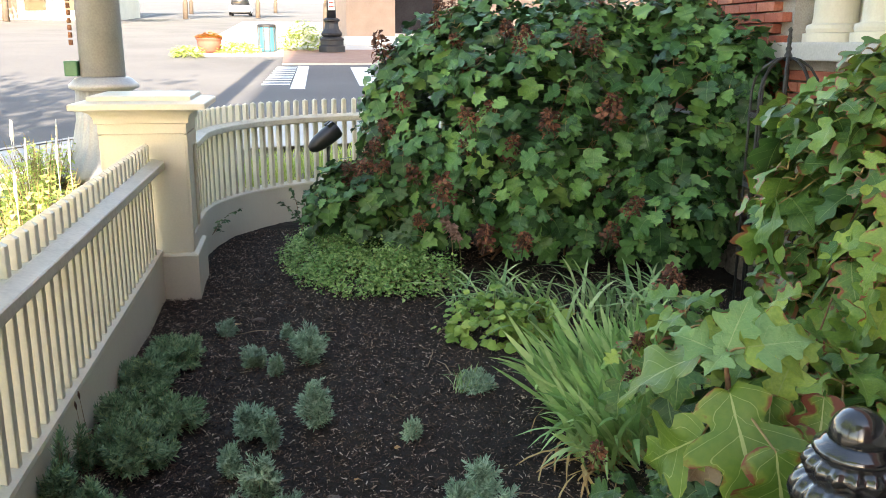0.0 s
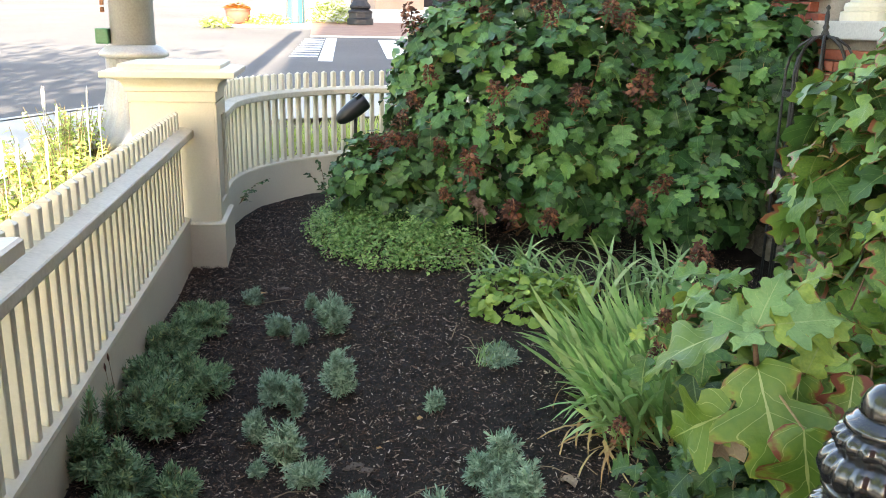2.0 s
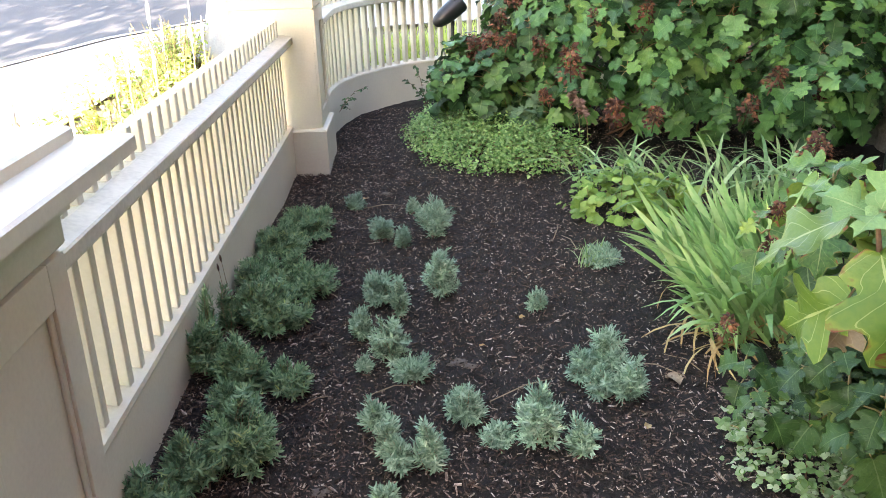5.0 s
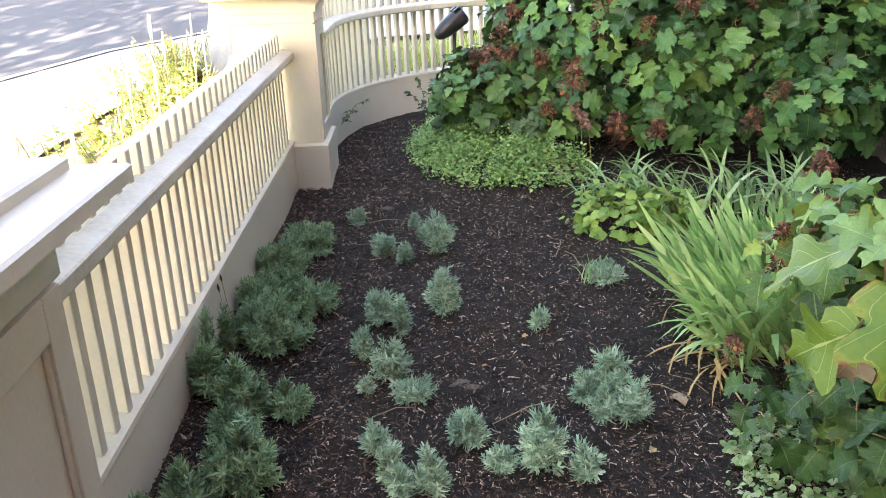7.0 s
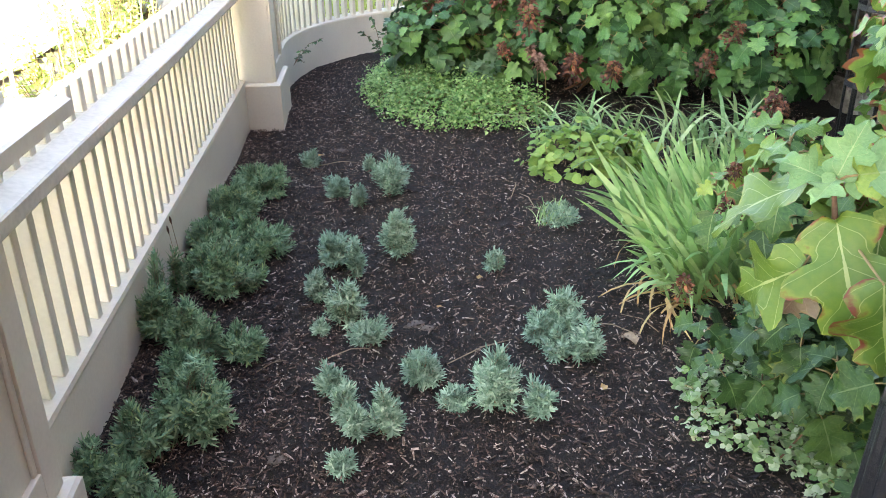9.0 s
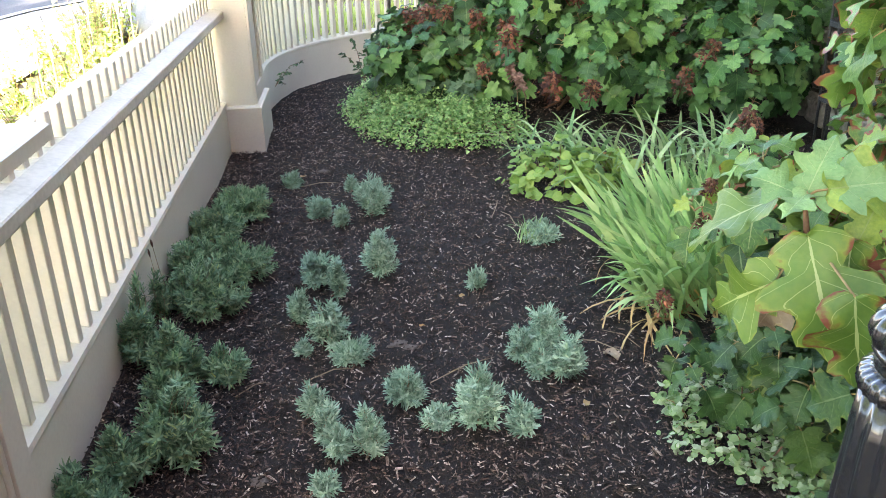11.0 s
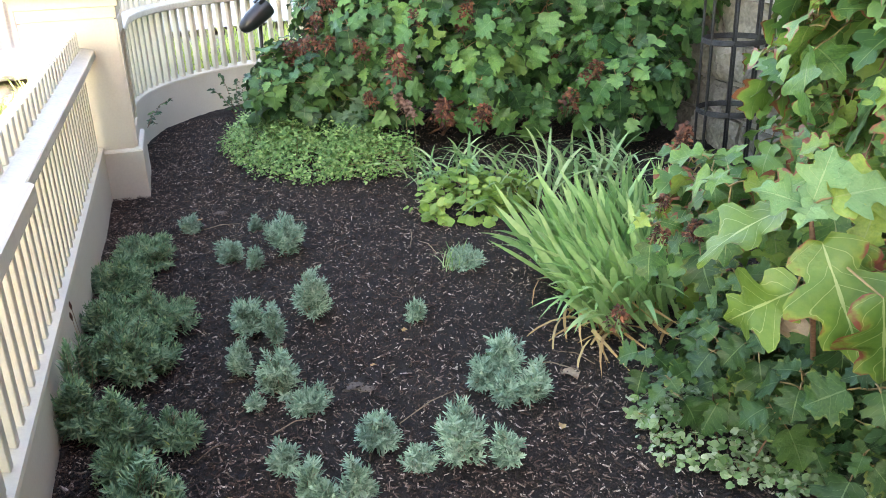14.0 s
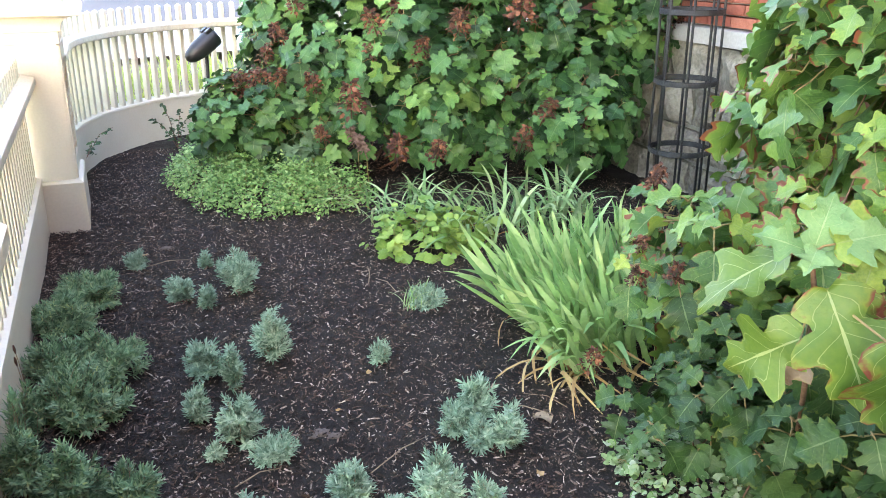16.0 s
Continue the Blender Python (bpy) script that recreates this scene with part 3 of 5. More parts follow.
def fence(label, line, lift, spots, bw=0.034):
    ob = thing("picket_fence", label, "fence", (line[0][0], line[0][1], 0), group="garden fences")
    part("base_board", swept([(-0.075, -0.12), (0.042, -0.12), (0.042, 0.282 + lift), (-0.075, 0.282 + lift)], line), CREAM, ob)
    part("sill", swept([(-0.085, 0.282 + lift), (0.044, 0.282 + lift), (0.046, 0.288 + lift), (0.043, 0.303 + lift), (-0.01, 0.316 + lift), (-0.085, 0.312 + lift)], line), CREAM, ob)
    r = 0.79 + lift * 2.6
    part("rail", swept([(-0.05, r), (0.06, r), (0.085, r + 0.006), (0.088, r + 0.012), (0.088, r + 0.044), (0.084, r + 0.049), (0.03, r + 0.064), (-0.05, r + 0.064)], line), CREAM_WORN, ob)
    me = picket_mesh(bw, 0.042, 0.305 + lift, 0.962 + lift * 4)
    for x, y, a in spots:
        piece("picket", me, Matrix.Translation((x, y, 0)) @ Matrix.Rotation(a, 4, 'Z'), ob)
    return ob


SPOTS = [(-0.847, 1.641 + i * 0.1, math.pi / 2) for i in range(35)]
fence("cream painted straight wooden picket fence with square pickets", [(-0.85, 1.535 + i * (5.17 - 1.535) / 6, 1, 0) for i in range(7)], 0.0, SPOTS)
turn = [math.pi - i * 0.04 for i in range(60)]
curve = [(ARC_X - ARC_R - 0.04, y, 1, 0) for y in (5.6, 5.8, 5.98)] + [(ARC_X + (ARC_R + 0.04) * math.cos(a), ARC_Y + (ARC_R + 0.04) * math.sin(a), -math.cos(a), -math.sin(a)) for a in turn if a > math.pi / 2]
curve += [(x, ARC_Y + ARC_R + 0.04, 0, -1) for x in (1.2, 2.0, 2.85)]
SPOTS = [(ARC_X - ARC_R - 0.04, 5.71 + i * 0.0925, math.pi / 2) for i in range(5)]
a = math.pi
while a > math.pi / 2:
    SPOTS.append((ARC_X + (ARC_R + 0.04) * math.cos(a), ARC_Y + (ARC_R + 0.04) * math.sin(a), a + math.pi / 2))
    a -= 0.0925 / ARC_R
SPOTS += [(ARC_X + 0.03 + i * 0.0925, ARC_Y + ARC_R + 0.04, 0) for i in range(20)]
fence("cream painted curved wooden picket fence round the bed's corner", curve, 0.022, SPOTS)

# ---------- house wall ----------
WALL = 2.9
END = 6.9
house = thing("wall_east", "old house wall of red brick on a rubble stone base", "wall", (WALL, 0, 0), kind="structure")
part("stone_core", boxed((WALL + 0.05, -9, -0.3), (WALL + 0.6, END, 0.94)), MORTAR, house)
part("water_table", boxed((WALL - 0.06, -9, 0.94), (WALL + 0.6, END + 0.05, 1.035), 0.008), LEDGE, house, "pale grey limestone ledge")
part("brick_core", boxed((WALL + 0.06, 4.80, 1.035), (WALL + 0.6, END, 7.0)), MORTAR, house)
part("brick_below_window", boxed((WALL + 0.06, -9, 1.035), (WALL + 0.6, 4.80, 1.43)), MORTAR, house)
part("brick_above_window", boxed((WALL + 0.02, -9, 3.4), (WALL + 0.6, 4.80, 7.0)), BRICK, house)
part("window_sill", boxed((WALL - 0.07, 2.2, 1.43), (WALL + 0.5, 4.84, 1.53), 0.01), LEDGE, house, "grey stone sill under the columns")
part("window_pane", boxed((WALL + 0.42, -9, 1.53), (WALL + 0.45, 4.80, 3.4)), DARK_GLASS, house)
for y in (4.56, 4.12, 3.2, 2.7):
    col = lathe((WALL + 0.17, y, 1.53), [(0.17, 0), (0.17, 0.05), (0.15, 0.055), (0.155, 0.075), (0.15, 0.095), (0.125, 0.105), (0.12, 0.14), (0.112, 1.75), (0.15, 1.8), (0.15, 1.87)], 28)
    part("column", col, CREAM, house, "cream painted round wooden column", smooth=False)
part("column_backing", boxed((WALL + 0.28, 2.4, 1.53), (WALL + 0.34, 4.80, 3.4)), CREAM, house)

brick_me = bpy.data.meshes.new("brick")
bm = boxed((-0.05, -0.1, -0.028), (0.05, 0.1, 0.028), 0.005)
bm.to_mesh(brick_me)
bm.free()
brick_me.materials.append(BRICK)
rng = random.Random(5)
rest = Heap()
bv, bf = [(x, y, z) for z in (-0.028, 0.028) for y in (-0.1, 0.1) for x in (-0.05, 0.05)], [(0, 1, 5, 4), (1, 3, 7, 5), (3, 2, 6, 7), (2, 0, 4, 6), (4, 5, 7, 6)]
for c in range(int((6.95 - 1.045) / 0.067)):
    z = 1.075 + c * 0.067
    y = 0.2 + (0.105 if c % 2 else 0)
    while y < END - 0.1:
        if z < 1.4 or y > 4.91 or (y > 4.85 and z < 1.4):
            m = Matrix.Translation((WALL + 0.05 + rng.uniform(-0.003, 0.003), y + rng.uniform(-0.003, 0.003), z)) @ Matrix.Rotation(rng.uniform(-0.01, 0.01), 4, 'X')
            if 3.5 < y < 6.0 and z < 2.1:
                piece("brick", brick_me, m, house)
            else:
                rest.add(np.array(bv) @ np.array(m)[:3, :3].T + np.array(m)[:3, 3], bf)
        y += 0.21
tagged(rest.made("brickwork", BRICK, house), kind="stuff")

rng = random.Random(11)
for row, (z0, z1) in enumerate(((-0.05, 0.2), (0.215, 0.42), (0.435, 0.66), (0.675, 0.935))):
    y = 2.2 + rng.uniform(0, 0.2)
    while y < 6.6:
        w = rng.uniform(0.22, 0.46)
        bm = boxed((WALL - 0.02, y, z0 + rng.uniform(0, 0.02)), (WALL + 0.15, y + w, z1 - rng.uniform(0, 0.02)))
        bmesh.ops.subdivide_edges(bm, edges=bm.edges, cuts=3, use_grid_fill=True)
        for v in bm.verts:
            p = v.co * 7
            v.co += Vector((0.05 * noise.noise(p + Vector((row, 0, 0))) - (0.03 if v.co.x < WALL and (v.co.y < y + 0.02 or v.co.y > y + w - 0.02 or v.co.z < z0 + 0.03 or v.co.z > z1 - 0.03) else 0) * -1, 0.025 * noise.noise(p + Vector((9, 0, 0))), 0.02 * noise.noise(p + Vector((0, 9, 0)))))
        part("stone", bm, STONE, house)
        y += w + 0.02

# rest of the house behind the camera's side, which shades the bed
# cornice: not seen, added to hold skylight back from the wall and trellis
part("cornice", boxed((WALL - 0.5, -9, 3.4), (WALL + 0.3, 4.95, 3.75), 0.03), CREAM, house)
tagged(part("house_roof", boxed((WALL - 0.25, -9, 7.0), (WALL + 8, END + 0.25, 7.2)), LEDGE), "flat roof edge of the brick house", "roof", kind="structure")
tagged(part("wall_north", boxed((WALL + 0.6, END - 0.4, -0.3), (WALL + 8, END, 7.0)), BRICK), "side wall of the red brick house", "wall", kind="structure")
tagged(part("wall_south", boxed((-2.15, -20, -0.3), (WALL + 8, -8.2, 11.2)), BRICK), "tall brick house front behind the garden", "wall", kind="structure")
tagged(part("house_cornice", boxed((-2.2, -20, 11.2), (WALL + 8, -8.0, 11.6), 0.05), LEDGE), "stone cornice of the tall brick house", "cornice", kind="structure")

# taller unseen block, added so that its shade falls along the far street corner
tagged(part("wall_far_south", boxed((-3.5, -38.0, -1.0), (22.0, -30.0, 31.0)), LEDGE), "unseen tall block added to shade the far street corner", "wall", kind="structure")

# ---------- hydrangeas ----------
def oak_shapes(seed, rows, n=6, outline=BROAD_OUTLINE):
    out = []
    for i in range(n):
        r = random.Random(seed + i)
        out.append(leaf_shape(outline, r.uniform(0.12, 0.48), r.uniform(0.12, 0.5), r.uniform(0.05, 0.12), seed + i, rows))
    return out


def blob_points(blobs, count, rng, shrink=1.0, keep=None, floor=0.08):
    """Places and outward ways spread over the joint skin of ellipsoids."""
    area = [b[3] * b[4] + b[4] * b[5] + b[3] * b[5] for b in blobs]
    out = []
    while len(out) < count:
        b = rng.choices(blobs, area)[0]
        v = Vector((rng.gauss(0, 1), rng.gauss(0, 1), rng.gauss(0, 1))).normalized()
        k = shrink * (1 + 0.16 * noise.noise(Vector((v.x * 2 + b[0], v.y * 2, v.z * 2))) + 0.12 * noise.noise(Vector((v.x * 7 + b[0], v.y * 7, v.z * 7))) + rng.uniform(-0.08, 0.04))
        p = Vector((b[0] + v.x * b[3] * k, b[1] + v.y * b[4] * k, b[2] + v.z * b[5] * k))
        if p.z < floor + (0.06 * noise.noise(p * 3)) or any(o is not b and sum(((p[i] - o[i]) / o[3 + i]) ** 2 for i in range(3)) < 0.72 for o in blobs):
            continue
        n = Vector((v.x / b[3], v.y / b[4], v.z / b[5])).normalized()
        if keep and not keep(p, n):
            continue
        out.append((p, n))
    return out


def bloom_shape(seed, length=0.16, width=0.05):
    """A withered cone of papery bracts."""
    rng = random.Random(seed)
    h = Heap()
    s = leaf_shape(OVAL_OUTLINE, 0.4, 0.3, 0.1, seed, 1)
    for i in range(110):
        t = rng.random() ** 0.8
        a = rng.uniform(0, 6.3)
        r = width * (1 - 0.75 * t) * rng.uniform(0.4, 1.1)
        p = Vector((r * math.cos(a), r * math.sin(a), t * length))
        way = Vector((math.cos(a), math.sin(a), rng.uniform(-0.6, 0.9)))
        h.add(*moved(s, leaf_pose(p, way, (rng.uniform(-1, 1), rng.uniform(-1, 1), 1), rng.uniform(0.018, 0.042))))
    h.add(*tube_data([(0, 0, -0.05), (0, 0, length * 0.9)], [0.004, 0.002], 5))
    return np.concatenate(h.v), h.f, np.concatenate(h.uv)


def shoot(p, axis, rng, count, size, shapes, put, stalks, spread=1.0):
    """Opposite pairs of stalked leaves round a shoot's tip: small on top, large below."""
    axis = axis.normalized()
    side = axis.cross(Vector((0.3, 0.2, 1))).normalized()
    a0 = rng.uniform(0, 6.3)
    for i in range(count):
        lvl = i // 2
        a = a0 + (i % 2) * math.pi + lvl * 1.57 + rng.uniform(-0.35, 0.35)
        radial = (side * math.cos(a) + axis.cross(side) * math.sin(a)).normalized()
        rise = 0.75 - 0.4 * lvl
        way = (radial * spread + axis * rise + Vector((0, 0, 0.1))).normalized()
        start = p - axis * (0.035 * lvl + 0.01)
        stalk = size * (0.16 + 0.14 * lvl)
        foot = start + way * stalk
        blade = (radial * 1.0 + axis * (rise - 0.55) + Vector((0, 0, -0.16))).normalized()
        up = axis * 1.1 + Vector((rng.uniform(-.55, .55), rng.uniform(-.55, .55), rng.uniform(0.0, 0.7))) + radial * 0.15
        put(leaf_pose(foot, blade, up, size * (0.55 + 0.22 * lvl) * rng.uniform(0.8, 1.15)), rng.randrange(len(shapes)))
        stalks.add(*tube_data([start, start + way * stalk * 0.5 + Vector((0, 0, 0.004)), foot], [0.0032, 0.0025, 0.002], 4))


def hydrangea(label, base, blobs, shoots, size, material, seed, near, blooms, inner=(), extra=(), hero=(), bloom_every=0, floor=0.08, leaf_label="", stems=26, thick=1.0, keep=None, rise=1.15, trunk=None, outline=BROAD_OUTLINE):
    rng = random.Random(seed)
    ob = thing("hydrangea_bush", label, "shrub", base, group="hydrangeas")
    shapes = oak_shapes(seed * 10, 2, outline=outline)
    low = oak_shapes(seed * 10, 1, outline=outline)
    meshes = [shape_mesh("leaf", s, material) for s in shapes]
    joined, stalks, wood = Heap(), Heap(), Heap()
    single = []

    def put(m, k):
        single.append((m, k))

    points = blob_points(blobs, shoots, rng, keep=keep, floor=floor)
    for p, n in points:
        axis = (n + Vector((0, 0, rise)) + Vector((rng.uniform(-.3, .3), rng.uniform(-.3, .3), 0))).normalized()
        shoot(p, axis, rng, rng.choice((4, 5, 6, 6)), size * rng.uniform(0.75, 1.15), shapes, put, stalks)
    for p, axis, count, s in extra:
        shoot(Vector(p), Vector(axis), rng, count, s, shapes, put, stalks)
    for k, (foot, tip, up, tone) in enumerate(hero):
        foot, tip = Vector(foot), Vector(tip)
        size_h = (tip - foot).length * 1.04
        leaf_me = shape_mesh("leaf", leaf_shape([(x * 0.82, y, q) for x, y, q in LOBED_OUTLINE], 0.22, 0.25, 0.07, k + seed, 4), tone)
        piece("leaf", leaf_me, leaf_pose(foot, tip - foot + Vector((0, 0, 0.02)), up, size_h), ob)
        root = min(trunk[:2], key=lambda q: (Vector(q) - foot).length)
        stalks.add(*tube_data([root, Vector(root).lerp(foot, 0.5) + Vector((0, 0, 0.006)), foot], [0.0034, 0.0028, 0.0022], 5))
    if trunk:
        v, f = tube_data(trunk, [0.004, 0.0065] + [0.007] * (len(trunk) - 2), 7)
        raw("stem", v, f, STEM, ob, True)
    order = sorted(range(len(single)), key=lambda i: (single[i][0].translation - Vector(near)).length)
    for rank, i in enumerate(order):
        m, k = single[i]
        if rank < 300:
            piece("leaf", meshes[k], m, ob)
        else:
            joined.add(*moved(low[k], m))
    for shrink, count in inner:
        for p, n in blob_points(blobs, count, rng, shrink, floor=floor * 0.8):
            joined.add(*moved(rng.choice(low), leaf_pose(p, n + Vector((rng.uniform(-.6, .6), rng.uniform(-.6, .6), -0.5)), n + Vector((0, 0, 0.8)), size * rng.uniform(0.6, 1.0))))
    ob_f = joined.made("foliage", material, ob, True, leaf_label)
    tagged(ob_f, kind="stuff")
    tagged(stalks.made("leaf_stalk_tangle", PETIOLE, ob, True), kind="stuff")
    for i in range(stems):
        p, n = rng.choice(points)
        foot = Vector((base[0] + rng.uniform(-.35, .35), base[1] + rng.uniform(-.3, .3), 0))
        mid = foot.lerp(p, 0.5) + Vector((0, 0, 0.12))
        v, f = tube_data([foot, mid, p - n * 0.03], [0.008 * thick, 0.005 * thick, 0.003 * thick], 5)
        raw("stem", v, f, STEM, ob, True)
    bloom_meshes = [shape_mesh("dried_bloom", bloom_shape(seed + i, 0.13 + 0.02 * i, 0.055 + 0.008 * i), DRIED) for i in range(3)]
    tips = [(p + Vector((0, -0.02, 0.07)), rng.uniform(0.6, 0.95), n.x * 0.6) for p, n in points[::bloom_every] if n.y < 0.35 and (p.x > 0.5 or p.z < 0.55)] if bloom_every else []
    for p, s, lean in list(blooms) + tips:
        axis = Vector((lean, -0.35, 0.85)).normalized()
        m = Matrix.Translation(p) @ axis.to_track_quat('Z', 'Y').to_matrix().to_4x4() @ Matrix.Rotation(rng.uniform(0, 6), 4, 'Z') @ Matrix.Diagonal((s, s, s, 1))
        piece("dried_bloom", rng.choice(bloom_meshes), m, ob)
    return ob


BIG = [(1.75, 6.05, 0.78, 1.0, 1.15, 1.12), (1.05, 6.2, 0.72, 0.58, 0.85, 1.0), (0.42, 5.85, 0.46, 0.34, 0.4, 0.30), (2.42, 5.45, 0.85, 0.5, 0.72, 1.02), (2.68, 4.98, 1.2, 0.26, 0.34, 0.5), (2.5, 5.35, 1.05, 0.42, 0.4, 0.66), (2.32, 5.0, 0.48, 0.42, 0.4, 0.4)]
BLOOMS = [((0.62, 5.9, 1.42), 1.1, -0.3), ((0.50, 5.66, 0.62), 1.1, -0.4), ((0.38, 5.72, 0.60), 1.0, -0.3), ((0.88, 5.05, 0.58), 1.2, -0.1), ((0.62, 5.75, 0.92), 0.9, -0.3), ((0.70, 5.6, 1.1), 0.8, -0.2),
          ((1.12, 4.98, 0.30), 1.1, 0.1), ((1.35, 4.9, 0.28), 1.0, 0.0), ((1.95, 4.7, 0.52), 1.0, 0.2), ((1.86, 4.8, 0.33), 0.9, 0.1), ((1.85, 4.85, 1.05), 1.2, 0.0), ((1.5, 4.95, 1.0), 1.1, 0.0),
          ((1.3, 5.05, 0.86), 0.8, 0.1), ((1.2, 5.2, 1.05), 0.9, 0.0), ((2.2, 4.75, 0.42), 0.9, 0.2), ((1.7, 5.1, 1.5), 0.9, 0.1), ((1.1, 5.4, 1.3), 0.8, -0.2), ((1.3, 5.25, 1.55), 0.9, 0.0)]
def big_keep(p, n):
    """The bush is bare low down at its house end."""
    return p.x < 1.9 or p.z > 0.24 + 0.06 * min(1.0, (p.x - 1.9) / 0.35) + 0.12 * noise.noise(p * 4)


hydrangea("large dark green oakleaf hydrangea bush with withered brown blooms", (1.6, 6.0, 0), BIG, 610, 0.172, HYD_LEAF, 3, (1.3, 4.6, 0.9), BLOOMS, inner=((0.80, 300), (0.66, 600), (0.5, 700), (0.36, 300)), bloom_every=15, floor=0.24, keep=big_keep, rise=0.75)

NEAR = [(1.62, 1.9, 0.50, 0.40, 0.55, 0.36), (2.1, 2.1, 0.84, 0.68, 0.75, 0.70), (1.82, 1.96, 1.2, 0.52, 0.52, 0.42), (2.62, 2.9, 0.80, 0.46, 0.55, 0.62), (1.35, 2.4, 0.40, 0.24, 0.40, 0.28)]
EXTRA = [((0.985, 1.968, 0.83), (-0.2, -0.1, 1), 6, 0.16), ((1.3, 1.35, 0.84), (0, -0.3, 1), 6, 0.16),
         ((1.12, 2.25, 0.78), (-0.3, -0.1, 1), 6, 0.18), ((1.15, 1.80, 0.86), (-0.2, -0.2, 1), 6, 0.15), ((1.3, 2.65, 0.66), (-0.4, -0.2, 1), 6, 0.16), ((1.25, 1.65, 0.78), (0, -0.3, 1), 6, 0.15), ((0.925, 2.24, 0.63), (-0.4, -0.2, 1), 5, 0.105),
         ((1.18, 2.42, 0.72), (-0.2, -0.2, 1), 6, 0.15)]
HERO = [((0.80, 1.535, 0.885), (0.645, 1.591, 0.791), (0.05, -0.25, 1.0), HYD_EDGED), ((0.817, 1.423, 0.852), (0.81, 1.275, 0.665), (-0.55, -0.7, 0.45), HYD_EDGED), ((0.76, 1.415, 0.765), (0.68, 1.53, 0.635), (-0.55, -0.7, 0.5), HYD_EDGED),
        ((0.83, 1.27, 0.80), (0.858, 1.254, 0.599), (-0.6, -0.75, 0.25), HYD_EDGED), ((0.80, 1.44, 0.735), (0.765, 1.47, 0.62), (-0.5, -0.75, 0.35), HYD_SPENT), ((0.87, 1.47, 0.925), (1.04, 1.45, 0.93), (-0.25, -0.7, 0.7), HYD_TURNING),
        ((0.845, 1.495, 0.915), (0.885, 1.497, 1.02), (-0.6, -0.7, 0.35), HYD_YOUNG), ((0.83, 1.50, 0.905), (0.745, 1.555, 0.93), (-0.2, -0.6, 0.8), HYD_YOUNG), ((0.835, 1.48, 0.915), (0.775, 1.435, 0.885), (-0.05, -0.25, 1.0), HYD_YOUNG),
        ((0.86, 1.49, 0.91), (0.98, 1.42, 0.95), (-0.3, -0.6, 0.8), HYD_YOUNG), ((0.93, 1.44, 0.83), (0.98, 1.45, 0.93), (-0.5, -0.8, 0.3), HYD_TURNING), ((0.91, 1.43, 0.83), (0.89, 1.39, 0.69), (-0.5, -0.8, 0.35), HYD_EDGED),
        ((1.02, 1.42, 0.83), (0.98, 1.36, 0.71), (-0.45, -0.8, 0.4), HYD_EDGED), ((0.95, 1.40, 0.78), (0.95, 1.37, 0.66), (-0.5, -0.8, 0.3), HYD_EDGED)]
TRUNK = [(0.842, 1.498, 0.90), (0.853, 1.488, 0.821), (0.90, 1.52, 0.68), (1.10, 1.70, 0.35), (1.35, 1.95, 0.0)]
hydrangea("oakleaf hydrangea with yellow-green leaves turning red at their edges", (1.6, 2.2, 0), NEAR, 440, 0.165, HYD_TURNING, 7, (0.8, 1.5, 0.9), [((1.18, 2.5, 0.74), 0.55, 0.0), ((1.34, 2.75, 0.66), 0.45, 0), ((1.0, 2.3, 0.62), 0.4, 0), ((0.98, 2.1, 0.6), 0.45, 0)],
          inner=((0.74, 300), (0.55, 240)), keep=lambda p, n: p.x > 1.75 or p.z > 0.6 + 0.1 * noise.noise(p * 5), extra=EXTRA, hero=HERO, stems=14, thick=0.6, trunk=TRUNK, outline=LOBED_OUTLINE)
# leaves under the near bush; part of their dark colour stands for shade
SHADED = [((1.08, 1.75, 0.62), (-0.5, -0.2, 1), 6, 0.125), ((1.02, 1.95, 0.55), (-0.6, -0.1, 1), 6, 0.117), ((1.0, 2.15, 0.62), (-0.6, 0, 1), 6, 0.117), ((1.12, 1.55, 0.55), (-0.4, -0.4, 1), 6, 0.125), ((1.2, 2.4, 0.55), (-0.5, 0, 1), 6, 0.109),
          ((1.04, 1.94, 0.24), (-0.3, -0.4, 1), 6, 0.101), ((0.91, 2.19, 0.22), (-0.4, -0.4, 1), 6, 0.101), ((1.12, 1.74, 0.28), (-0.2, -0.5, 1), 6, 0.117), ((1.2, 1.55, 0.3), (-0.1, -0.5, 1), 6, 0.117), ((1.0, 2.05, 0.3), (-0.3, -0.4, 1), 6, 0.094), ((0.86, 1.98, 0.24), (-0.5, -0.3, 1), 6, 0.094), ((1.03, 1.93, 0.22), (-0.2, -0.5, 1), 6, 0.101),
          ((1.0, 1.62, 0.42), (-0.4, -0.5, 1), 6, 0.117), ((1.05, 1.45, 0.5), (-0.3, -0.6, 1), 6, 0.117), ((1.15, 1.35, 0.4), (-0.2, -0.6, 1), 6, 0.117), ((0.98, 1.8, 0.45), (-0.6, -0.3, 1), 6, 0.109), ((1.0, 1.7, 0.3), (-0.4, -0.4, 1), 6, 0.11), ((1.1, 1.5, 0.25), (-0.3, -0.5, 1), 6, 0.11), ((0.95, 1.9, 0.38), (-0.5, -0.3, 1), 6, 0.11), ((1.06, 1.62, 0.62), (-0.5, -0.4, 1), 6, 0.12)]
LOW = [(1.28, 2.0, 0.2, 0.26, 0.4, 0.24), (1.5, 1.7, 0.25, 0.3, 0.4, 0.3)]
